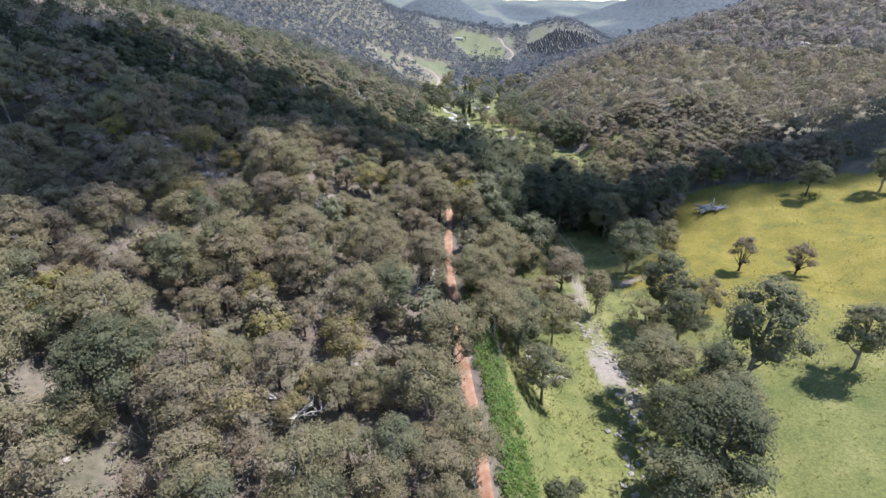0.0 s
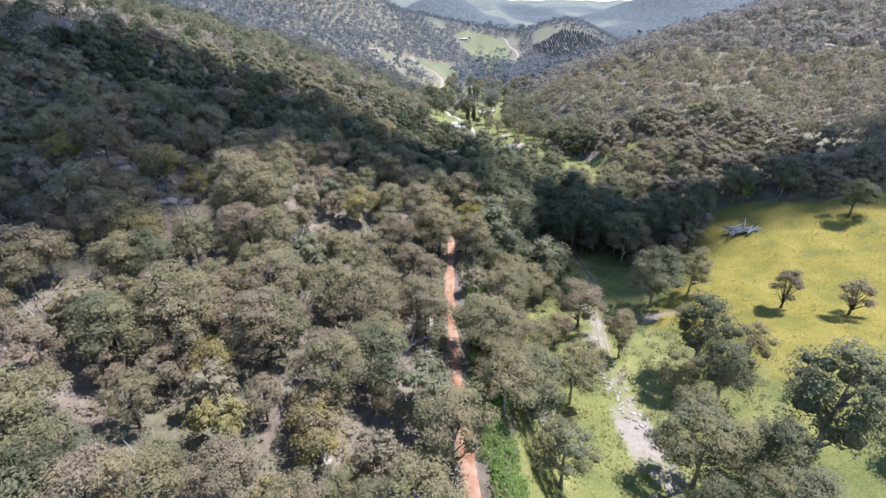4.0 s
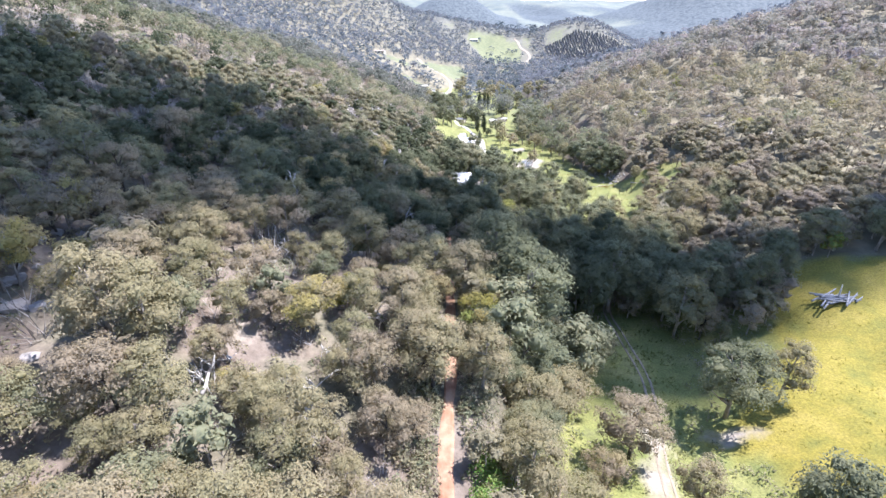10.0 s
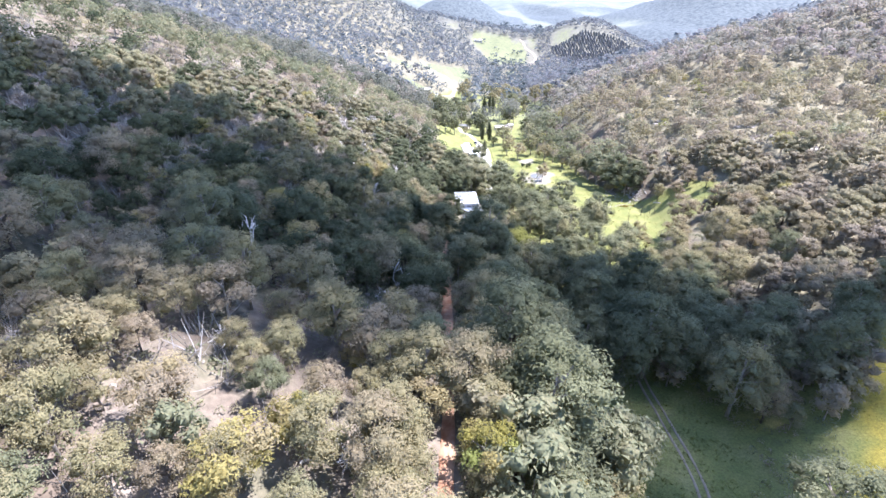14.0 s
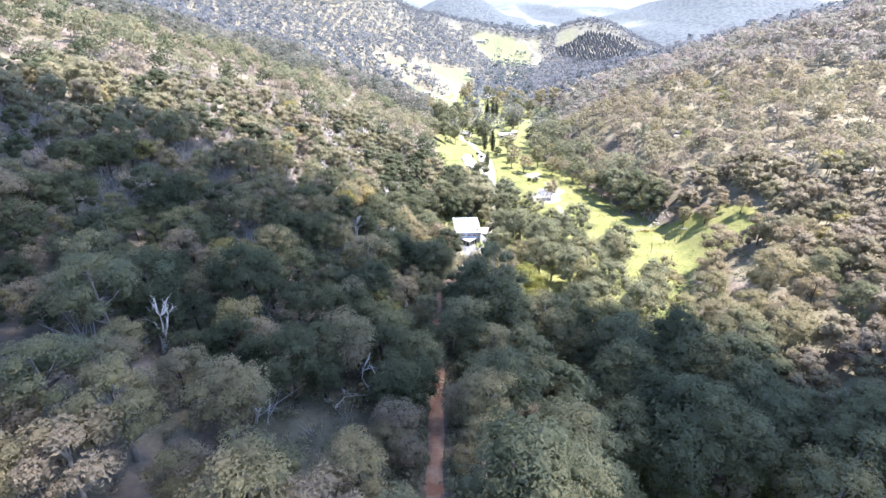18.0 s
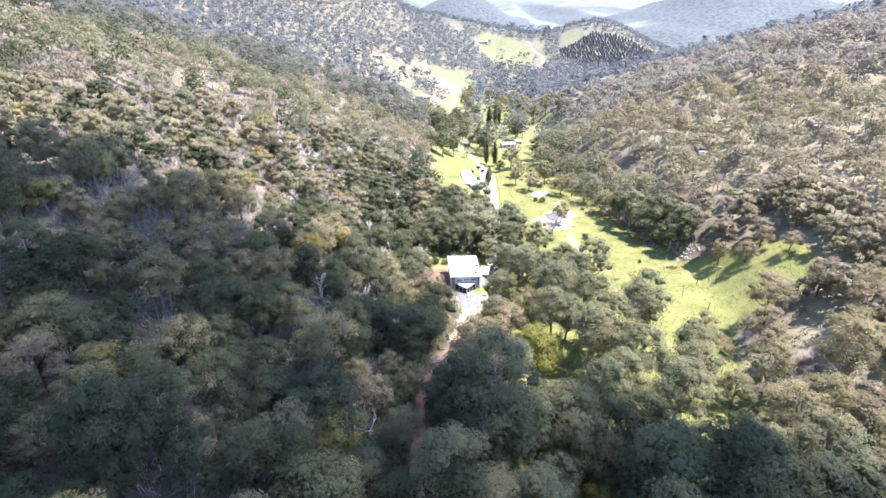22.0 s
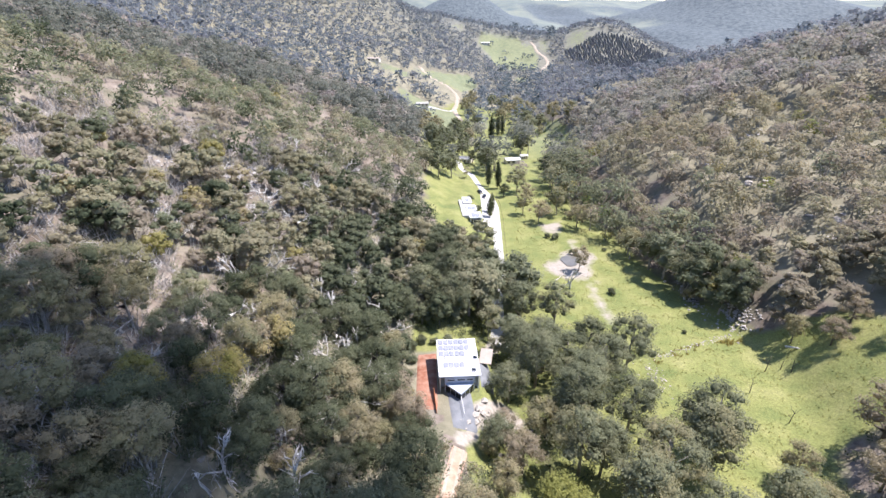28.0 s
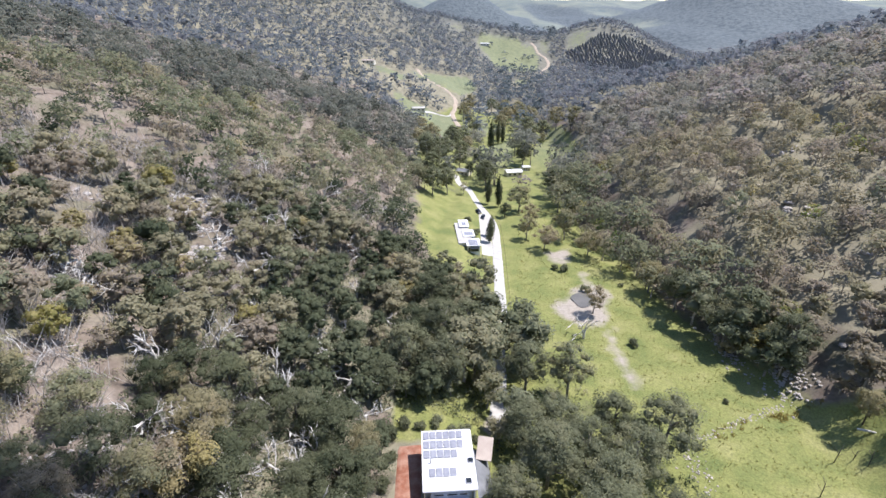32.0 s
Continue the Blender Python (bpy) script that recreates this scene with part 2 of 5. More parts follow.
def ground_z(x, y):
    x, y = np.asarray(x, float), np.asarray(y, float)
    bx, bz = curve_at(y, STATION, BENCH_X), curve_at(y, STATION, BENCH_Z)
    fx, fz = curve_at(y, STATION, FOOT_X), curve_at(y, STATION, FLOOR_Z)
    rx = curve_at(y, STATION, RIGHT_X)
    dl = np.maximum(bx - 2.5 - x, 0)
    z = bz + (fz - bz) * smooth(bx + 2.5, fx, x)
    cap = 190.0
    sl = curve_at(y, STATION, SLOPE_L) * dl
    z = z + cap * (1 - np.exp(-sl / cap))
    dr = np.maximum(x - rx, 0)
    rise = curve_at(y, STATION, STEP_R) * (1 - np.exp(-dr / 20)) + curve_at(y, STATION, SLOPE_R) * dr
    z = z + 170 * (1 - np.exp(-rise / 170))
    rough = smooth(3, 40, dl) + smooth(3, 40, dr)
    z = z + rough * (2.2 * waves(x, y, 60, 3) + 0.8 * waves(x, y, 17, 4))
    # the house pad, cut into the foot of the slope
    pad = np.exp(-((x - 0.5) / 8.5) ** 4 - ((y + 3) / 13.0) ** 4)
    z = z * (1 - pad) + (-6.0 - 0.1 * np.clip(y + 6, -12, 0)) * pad
    # past the head of the valley the slopes die out into a wide basin
    fade = smooth(900, 1900, y)
    z = z * (1 - fade) - 62 * fade
    for hx, hy, hh, ha, hb in HILLS:
        z = z + hh * np.exp(-((x - hx) / ha) ** 2 - ((y - hy) / hb) ** 2) * smooth(500, 1100, y)
    z = z + smooth(2500, 5200, y) * 205 + fade * 14 * waves(x, y, 420, 9)
    return z
# ---- end of terrain

# ---- mesh helpers --------------------------------------------------------


def mesh_from(name, verts, faces, mat, smooth_faces=False):
    me = bpy.data.meshes.new(name)
    me.from_pydata([tuple(v) for v in verts], [], [tuple(f) for f in faces])
    me.materials.append(mat)
    if smooth_faces:
        me.polygons.foreach_set("use_smooth", np.ones(len(me.polygons), bool))
    me.update()
    return me


def quad_mesh(name, verts, mats, floats=None, slots=None):
    """A mesh of loose faces from an array (n, corners, 3), with one float per face for each named attribute."""
    n, c = verts.shape[:2]
    me = bpy.data.meshes.new(name)
    me.vertices.add(n * c)
    me.vertices.foreach_set("co", np.ascontiguousarray(verts, np.float32).ravel())
    me.loops.add(n * c)
    me.loops.foreach_set("vertex_index", np.arange(n * c, dtype=np.int32))
    me.polygons.add(n)
    me.polygons.foreach_set("loop_start", np.arange(0, n * c, c, dtype=np.int32))
    me.polygons.foreach_set("loop_total", np.full(n, c, np.int32))
    for m in mats:
        me.materials.append(m)
    if slots is not None:
        me.polygons.foreach_set("material_index", np.ascontiguousarray(slots, np.int32))
    for key, v in (floats or {}).items():
        me.attributes.new(key, "FLOAT", "FACE").data.foreach_set("value", np.ascontiguousarray(v, np.float32))
    me.update()
    return me


def tri_mesh(name, verts, faces, mats, floats, slots, rounded):
    """A mesh of triangles with one float per face for each named attribute, a material slot and a smooth flag."""
    n = len(faces)
    me = bpy.data.meshes.new(name)
    me.vertices.add(len(verts))
    me.vertices.foreach_set("co", np.ascontiguousarray(verts, np.float32).ravel())
    me.loops.add(n * 3)
    me.loops.foreach_set("vertex_index", np.ascontiguousarray(faces, np.int32).ravel())
    me.polygons.add(n)
    me.polygons.foreach_set("loop_start", np.arange(0, n * 3, 3, dtype=np.int32))
    me.polygons.foreach_set("loop_total", np.full(n, 3, np.int32))
    me.polygons.foreach_set("use_smooth", np.ascontiguousarray(rounded, bool))
    for m in mats:
        me.materials.append(m)
    me.polygons.foreach_set("material_index", np.ascontiguousarray(slots, np.int32))
    for key, v in floats.items():
        me.attributes.new(key, "FLOAT", "FACE").data.foreach_set("value", np.ascontiguousarray(v, np.float32))
    me.update()
    return me


def grid_mesh(name, pts, mat, floats=None):
    """A sheet from an array (rows, columns, 3)."""
    r, c = pts.shape[:2]
    i = np.arange(r * c, dtype=np.int32).reshape(r, c)
    f = np.stack([i[:-1, :-1], i[:-1, 1:], i[1:, 1:], i[1:, :-1]], -1).reshape(-1, 4)
    me = bpy.data.meshes.new(name)
    me.vertices.add(r * c)
    me.vertices.foreach_set("co", np.ascontiguousarray(pts, np.float32).ravel())
    me.loops.add(len(f) * 4)
    me.loops.foreach_set("vertex_index", f.ravel())
    me.polygons.add(len(f))
    me.polygons.foreach_set("loop_start", np.arange(0, len(f) * 4, 4, dtype=np.int32))
    me.polygons.foreach_set("loop_total", np.full(len(f), 4, np.int32))
    me.polygons.foreach_set("use_smooth", np.ones(len(f), bool))
    me.materials.append(mat)
    for key, v in (floats or {}).items():
        me.attributes.new(key, "FLOAT", "POINT").data.foreach_set("value", np.ascontiguousarray(v, np.float32).ravel())
    me.update()
    return me


def part(name, me, parent, label="", m=None):
    ob = new(name, me)
    ob.parent = parent
    if m is not None:
        ob.matrix_basis = m
    if label:
        ob["label"] = label
    return ob


def thing(name, label, category, m=None, group="", kind=""):
    ob = tagged(new(name), label, category, group, kind)
    if m is not None:
        ob.matrix_basis = m
    return ob


def boxes(name, items, mat, bevel=0.03):
    """One mesh of bevelled boxes: centre x, y, z and sizes."""
    bm = bmesh.new()
    for x, y, z, sx, sy, sz in items:
        g = bmesh.ops.create_cube(bm, size=1.0, matrix=Matrix.Translation((x, y, z)) @ Matrix.Diagonal((sx, sy, sz, 1)))
        if bevel:
            es = list({e for v in g["verts"] for e in v.link_edges})
            bmesh.ops.bevel(bm, geom=es, offset=min(bevel, 0.3 * min(sx, sy, sz)), segments=1, affect="EDGES")
    me = bpy.data.meshes.new(name)
    bm.to_mesh(me)
    bm.free()
    me.materials.append(mat)
    return me


def tube_parts(path, radii, sides=5):
    """Vertices and faces of a tapered tube along a path."""
    path = np.asarray(path, float)
    verts, faces = [], []
    for i, p in enumerate(path):
        d = path[min(i + 1, len(path) - 1)] - path[max(i - 1, 0)]
        d = d / (np.linalg.norm(d) + 1e-9)
        a = np.cross(d, (0.3, 0.9, 0.1))
        a /= np.linalg.norm(a) + 1e-9
        b = np.cross(d, a)
        for k in range(sides):
            w = 6.28318 * k / sides
            verts.append(p + radii[i] * (math.cos(w) * a + math.sin(w) * b))
    for i in range(len(path) - 1):
        for k in range(sides):
            j = (k + 1) % sides
            faces.append((i * sides + k, i * sides + j, (i + 1) * sides + j, (i + 1) * sides + k))
    faces.append(tuple(range(sides))[::-1])
    faces.append(tuple((len(path) - 1) * sides + k for k in range(sides)))
    return verts, faces


def tubes_mesh(name, items, mat, sides=5):
    verts, faces = [], []
    for n, (path, radii) in enumerate(items):
        v, f = tube_parts(path, radii, sides)
        o = len(verts)
        if n:  # a limb grows out of the stem: it shares the stem's nearest corner
            stem = np.array(verts[:first])
            k = int(np.argmin(((stem - np.asarray(path[0])) ** 2).sum(1)))
            verts += v[1:]
            faces += [tuple(k if q == 0 else o + q - 1 for q in g) for g in f]
        else:
            first = len(v)
            verts += v
            faces += f
    return mesh_from(name, verts, faces, mat, True)


def inside(poly, x, y):
    """Which of the points lie in the polygon."""
    r = np.zeros(np.shape(x), bool)
    for (x0, y0), (x1, y1) in zip(poly, poly[1:] + poly[:1]):
        if y0 != y1:
            r ^= ((y0 > y) != (y1 > y)) & (x < (x1 - x0) * (y - y0) / (y1 - y0) + x0)
    return r


# ---- plan of the ground --------------------------------------------------
MEADOWS = {  # open grass
    "flowering": [(46, -150), (68, -130), (90, -93), (125, -104), (165, -108), (230, -140), (220, -275), (50, -275), (42, -236), (46, -214), (60, -190), (54, -165)],
    "bank": [(2, -250), (14, -250), (29, -212), (30, -194), (26, -180), (19, -182), (13, -196), (3, -206), (0, -225)],
    "clearing": [(20, -123), (28, -112), (42, -104), (52, -112), (53, -124), (47, -134), (43, -150), (36, -166), (29, -166), (31, -148), (30, -134)],
    "valley": [(46, -66), (60, -48), (70, -20), (90, -10), (104, -12), (110, 12), (98, 24), (87, 24), (82, 36), (73, 47), (67, 76), (57, 106), (52, 137), (48, 165), (34, 168), (27, 140), (23, 100), (20, 60), (28, 52), (34, 40), (42, 18), (50, 0), (54, -25)],
    "garden": [(11, 70), (13, 85), (13, 120), (11, 150), (6, 172), (-4, 182), (-14, 166), (-18, 138), (-14, 112), (-9, 96), (-2, 80)],
    "upper": [(49, 264), (61, 337), (80, 368), (78, 375), (84, 390), (91, 372), (87, 332), (92, 301), (84, 273), (76, 283), (58, 256)],
    "upper_strip": [(34, 160), (39, 200), (45, 220), (50, 248), (58, 256), (57, 209), (42, 160)],
    "creek_flat": [(15, 278), (17, 350), (22, 335), (46, 367), (48, 357), (39, 281), (29, 272)],
    "drive_verge": [(12, 62), (22, 60), (26, 130), (33, 168), (27, 196), (10, 194), (8, 172), (12, 140)],
    "hollow": [(20, 373), (22, 460), (32, 499), (26, 398), (19, 361)],
    "paddock": [(-25, 326), (-30, 442), (-8, 480), (-5, 415), (-14, 384), (-17, 351)],
    "lawn": [(4, 205), (14, 215), (20, 260), (14, 262), (6, 240)],
}
SOILS = {  # bare pale earth
    "pond_rim": [(34, 76), (37, 81), (42, 84), (49, 89), (53, 88), (52, 81), (48, 71), (43, 64), (38, 66), (34, 67), (33, 71)],
    "wash": [(45, 64), (47, 62), (46, 54), (48, 46), (49, 38), (47, 30), (44.5, 34), (44, 44), (43.5, 52)],
    "bank_top": [(38, 117), (44, 121), (47, 113), (44, 104), (37, 103)],
    "gully": [(42, 102), (45, 101), (49, 92), (47, 88), (43, 94)],
    "yard": [(2.6, -9.5), (5.7, -7.5), (10, -4), (13, -4), (15.3, -9.4), (13, -11), (8, -12), (4.6, -16), (3, -20), (0.4, -24), (-0.2, -18.5), (2.6, -17)],
    "back_drive": [(7, 18), (9, 24), (11, 31), (15, 30), (15, 22), (10, 17)],
    "ford": [(29, -166), (33, -166), (36, -150), (38, -134), (34.5, -134), (31, -150)],
    "scour": [(46, -150), (56, -147), (57, -152), (48, -154)],
    "creek_bed": [(26, -186), (30, -186), (31, -198), (31, -211), (27.5, -213), (26, -198)],
    "creek_stones": [(27.5, -174), (30.5, -172), (30.5, -184), (28, -187)],
}
FIELDS = [  # paddocks far up the valley
    [(-57, 637), (-37, 680), (13, 761), (26, 726), (19, 666), (0, 612), (-19, 604), (-42, 625)],
    [(-76, 636), (-59, 649), (-38, 610), (-44, 604)],
    [(-79, 498), (-62, 491), (-28, 482), (-8, 460), (-9, 368), (-19, 324), (-29, 362), (-25, 437), (-43, 448), (-69, 472)],
    [(45, 1206), (86, 1222), (152, 1193), (171, 1182), (177, 1119), (156, 998), (113, 979), (80, 989), (66, 1069), (37, 1151), (28, 1179)],
    [(179, 1196), (215, 1215), (200, 1149), (184, 1146)],
    [(233, 1116), (257, 1229), (284, 1236), (306, 1210), (291, 1166), (257, 1146)],
    [(306, 1210), (347, 1193), (388, 1171), (379, 1152), (343, 1166), (301, 1182)],
    [(-50, 1255), (-22, 1270), (6, 1242), (-10, 1222)],
    [(-125, 590), (-95, 604), (-70, 600), (-66, 575), (-95, 570)],
    [(-58, 444), (-30, 444), (-30, 470), (-58, 470)],
    [(85, 820), (110, 880), (130, 870), (105, 800)], [(60, 560), (72, 600), (82, 596), (70, 556)],
]
PLANTATION = [(235, 1128), (289, 1154), (319, 1179), (379, 1158), (422, 1124), (465, 1064), (308, 849), (272, 957), (235, 1056)]
YELLOW_MEADOW = MEADOWS["flowering"]
VALLEY_HEAD = [(-19, 153), (-31, 275), (-39, 443), (-9, 548), (24, 538), (58, 501), (82, 433), (92, 368), (93, 291), (82, 270), (61, 265), (53, 189), (41, 158), (24, 149), (6, 177)]


def open_ground(x, y):
    r = np.zeros(np.shape(x), bool)
    for p in list(MEADOWS.values()) + FIELDS:
        r |= inside(p, x, y)
    return r


def spread(lo, hi, fine_lo, fine_hi, step, growth):
    mid = list(np.arange(fine_lo, fine_hi + 0.01, step))
    up, s = [mid[-1]], step
    while up[-1] < hi:
        s *= growth
        up.append(up[-1] + s)
    down, s = [mid[0]], step
    while down[-1] > lo:
        s *= growth
        down.append(down[-1] - s)
    return np.array(down[:0:-1] + mid + up[1:])


gx = np.unique(np.concatenate([spread(-4500, 4500, -110, 130, 4.0, 1.07), np.arange(-13, 25, 1.2)]))
gy = np.unique(np.concatenate([spread(-420, 5000, -330, 330, 4.0, 1.04), np.arange(-60.5, 34, 1.7)]))
GX, GY = np.meshgrid(gx, gy)
GZ = ground_z(GX, GY)
grass_mask = open_ground(GX, GY).astype(float)
grass_mask = np.maximum(grass_mask, 0.7 * inside(VALLEY_HEAD, GX, GY))
soil_mask = np.zeros_like(GX)
for p in SOILS.values():
    soil_mask = np.maximum(soil_mask, inside(p, GX, GY))
far_grass = (waves(GX, GY, 500, 21) > 0.1) & (GY > 2300) & (np.hypot((GX - 0) / 400, (GY - 3000) / 460) > 1.0) & (np.hypot((GX - 1450) / 620, (GY - 2700) / 560) > 1.0)
grass_mask = np.maximum(grass_mask, far_grass | (GY > 3900))
yellow_mask = inside(YELLOW_MEADOW, GX, GY) * smooth(-215, -165, GY + 0.25 * (GX - 70)) * 1.0
floor_mask = (GX > curve_at(GY, STATION, BENCH_X) + 5) & (GX < curve_at(GY, STATION, RIGHT_X) - 3) & (GY > 45) & (GY < 215)
grass_mask = np.maximum(grass_mask, 0.85 * floor_mask)
creek_flat = (GX > curve_at(GY, STATION, BENCH_X) + 9) & (GX < np.where(GY < -95, 112, curve_at(GY, STATION, RIGHT_X) + 2)) & (GY < 50)
grass_mask = np.maximum(grass_mask, np.maximum(0.72 * creek_flat, 0.8 * ((np.abs(GX) < 13) & (GY > 8) & (GY < 30))))
wooded_mask = np.maximum(smooth(330, 560, GY + 25 * waves(GX, GY, 90, 41)), 0.85 * smooth(6, 24, GX - curve_at(GY, STATION, RIGHT_X) + 8 * waves(GX, GY, 40, 43)))


def soften(a, n=2):
    for _ in range(n):
        a = (a + np.roll(a, 1, 0) + np.roll(a, -1, 0) + np.roll(a, 1, 1) + np.roll(a, -1, 1)) / 5
    return a


grass_mask, soil_mask = soften(grass_mask), soften(soil_mask, 1)
# ground darkened round the house, standing for shade between the scrub
shaded_scrub_floor = smooth(-46, -34, GX) * (1 - smooth(12, 22, GX)) * smooth(-60, -45, GY) * (1 - smooth(70, 90, GY))
wooded_mask = np.maximum(wooded_mask, 0.9 * shaded_scrub_floor * (waves(GX, GY, 22, 45) > -0.35))
# how much distance haze goes into the ground colour; paddocks take some sooner
haze_mask = smooth(450, 2000, GY)
haze_mask = np.where((soften(open_ground(GX, GY).astype(float)) > 0.4) & (GY < 1400), 0.42 * smooth(180, 420, GY), haze_mask)
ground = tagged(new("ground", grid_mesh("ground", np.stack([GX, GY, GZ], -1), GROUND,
                {"grass": grass_mask, "soil": soil_mask, "yellow": yellow_mask, "wooded": wooded_mask, "distant": haze_mask})),
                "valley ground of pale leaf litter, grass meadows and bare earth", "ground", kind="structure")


def ribbon(name, line, width, mat, label, lift=0.12, crown=0.0, ragged=0.25, seed=5):
    """A road laid on the ground along a line of plan points."""
    line = np.asarray(line, float)
    d = np.concatenate([[0], np.cumsum(np.hypot(*np.diff(line, axis=0).T))])
    s = np.arange(0, d[-1], 1.5)
    xs, ys = curve_at(s, d, line[:, 0]), curve_at(s, d, line[:, 1])
    tx, ty = np.gradient(xs), np.gradient(ys)
    q = np.hypot(tx, ty)
    nx, ny = ty / q, -tx / q
    rng = np.random.RandomState(seed)
    rows = []
    for u in np.linspace(-1, 1, 7):
        w = width / 2 * (1 + ragged * np.interp(s, s[::3], rng.uniform(-1, 1, len(s[::3]))) * abs(u))
        x, y = xs + nx * u * w, ys + ny * u * w
        z = ground_z(x, y) + lift + crown * (1 - u * u) - (0.30 if abs(u) == 1 else 0)
        rows.append(np.stack([x, y, z], -1))
    return tagged(new(name, grid_mesh(name, np.stack(rows), mat)), label, "road", kind="structure")


FAR_LANE = [(165, 1200), (171, 1182), (176, 1144), (189, 1111), (190, 1070), (169, 1006), (154, 941)]
FIELD_LANE = [(-64, 672), (-59, 658), (-51, 634), (-30, 613), (-12, 594), (-6, 530), (-8, 490), (-4, 447), (0, 416)]
TRACK_LINE = [(-2, -300), (-2, -262), (-3, -238), (-3.4, -227), (-5, -213), (-5.4, -203), (-6.3, -190), (-6, -160), (-6, -140), (-6.5, -116), (-7, -93), (-8, -74), (-8, -59), (-5.9, -51.8), (-1.8, -38), (0.8, -22)]
ribbon("road_red_track", TRACK_LINE[:-3] + [(-6.2, -52.5)], 2.3, RED_EARTH, "rutted red dirt track along the wooded slope", 0.15, ragged=0.5)
for side in (-0.85, 0.85):
    ribbon("road_low_track_rut", [(31 + side, -172), (33 + side, -160), (36 + side, -148), (40 + side, -131), (40 + side, -114), (40 + side, -100), (46 + side, -88)], 0.7, FARM_TRACK, "pale wheel rut of a farm track by the creek", 0.1, ragged=0.5)
ribbon("road_house_track", [(-6.2, -52.4), (-3.7, -46), (-1.8, -38), (-0.5, -31), (0.8, -22)], 3.4, PINK_EARTH, "worn pinkish earth track leading to the house", 0.12)
for side in (-0.8, 0.8):
    ribbon("road_house_track_rut", [(-6.2 + side, -52.4), (-3.7 + side, -46), (-1.8 + side, -38), (-0.5 + side, -31), (0.8 + side, -22)], 0.7, TAN_EARTH, "pale wheel rut leading to the house", 0.2, ragged=0.4)
DRIVE_LINE = [(10.6, 21), (11, 24), (12.2, 36), (13, 50), (14.6, 62), (15.6, 80), (16.2, 100), (17, 122), (17, 144), (14, 160), (10, 176), (6, 197), (1, 211), (-1, 229)]
ribbon("road_driveway", DRIVE_LINE, 4.4, PALE_CONCRETE, "white concrete driveway up the valley", 0.14, ragged=0.1)
ribbon("road_far_lane", FAR_LANE, 6.0, TAN_EARTH, "pale gravel road winding over the far hill", 0.6)
ribbon("road_field_lane", FIELD_LANE, 5.0, TAN_EARTH, "pale dirt lane beside a hill paddock", 0.5)
ribbon("road_cottage_lane", [(-38, 466), (-34, 474), (-24, 482), (-14, 474), (-8, 488)], 4.0, PALE_CONCRETE, "pale dirt lane to a cottage", 0.4)
pond_pts = np.array([[(42.5 + r * (3.4 + 0.5 * math.sin(3 * a)) * math.cos(a), 78 + r * (4.6 + 0.6 * math.sin(2 * a)) * math.sin(a), -16.6) for a in np.linspace(0, 6.28318, 25)] for r in (0.01, 0.5, 1.0)])
pond_pts[:, :, 2] = ground_z(42.5, 78) + 0.3
tagged(new("water_pond", grid_mesh("pond", pond_pts, POND_WATER)), "small muddy farm pond in the meadow", "pond", kind="structure")

# ---- plants --------------------------------------------------------------


def icosahedron():
    """Corners and faces of a small round mass."""
    t = bmesh.new()
    bmesh.ops.create_icosphere(t, subdivisions=1, radius=1.0)
    v, f = np.array([q.co[:] for q in t.verts]), np.array([[q.index for q in g.verts] for g in t.faces])
    t.free()
    return v, f


def leaf_sprays(rng, centres, radii, count, size, stray=0.26):
    """Narrow drooping leaf sprays filling a set of clumps: an array (n, 3, 3) and the clump of each."""
    w = radii ** 2
    k = rng.choice(len(centres), count, p=w / w.sum())
    d = rng.normal(size=(count, 3))
    d /= np.linalg.norm(d, axis=1)[:, None]
    d[:, 2] = np.where(d[:, 2] < -0.35, -d[:, 2], d[:, 2])
    r = rng.uniform(0.3, 1.0, count) ** 0.45
    p = centres[k] + d * r[:, None] * radii[k][:, None] * np.array((1, 1, 0.8))
    whole = p - centres.mean(0)
    whole /= np.linalg.norm(whole, axis=1)[:, None] + 1e-6
    nrm = 0.35 * d + 0.4 * whole + rng.normal(size=(count, 3)) * (stray + 0.25) + np.array((0.12, 0.04, 0.5))
    nrm /= np.linalg.norm(nrm, axis=1)[:, None]
    a = np.array((0, 0, -0.25)) + 0.6 * d + rng.normal(size=(count, 3)) * 0.75
    a -= nrm * (a * nrm).sum(1)[:, None]
    a /= np.linalg.norm(a, axis=1)[:, None] + 1e-6
    b = np.cross(nrm, a)
    s = size * rng.uniform(0.6, 1.35, count)[:, None]
    return np.stack([p - a * s * 0.8 + b * s * 0.42, p - a * s * 0.6 - b * s * 0.42, p + a * s * 0.9], 1), k


ICO_V, ICO_F = icosahedron()


def crown_cores(rng, centres, radii, fill):
    """Uneven rounded masses of foliage, one for each clump: corners, faces and the clump of each face."""
    n = len(centres)
    v = ICO_V[None] * (1 + rng.uniform(-0.2, 0.2, (n, len(ICO_V), 1))) * radii[:, None, None] * fill * np.array((1, 1, 0.78)) + centres[:, None]
    f = ICO_F[None] + (np.arange(n) * len(ICO_V))[:, None, None]
    return v.reshape(-1, 3), f.reshape(-1, 3), np.repeat(np.arange(n), len(ICO_F))


def leafy(rng, centres, radii, leaves, size, fill, stray=0.26):
    """Cores with a fringe of leaf sprays: corners, faces, the clump of each face and which faces are rounded."""
    v, f, k = crown_cores(rng, centres, radii, fill) if fill else (np.zeros((0, 3)), np.zeros((0, 3), int), np.zeros(0, int))
    q, kq = leaf_sprays(rng, centres, radii, leaves, size, stray)
    fq = np.arange(leaves * 3).reshape(-1, 3) + len(v)
    return np.concatenate([v, q.reshape(-1, 3)]), np.concatenate([f, fq]), np.concatenate([k, kq]), np.arange(len(f) + leaves) < len(f)


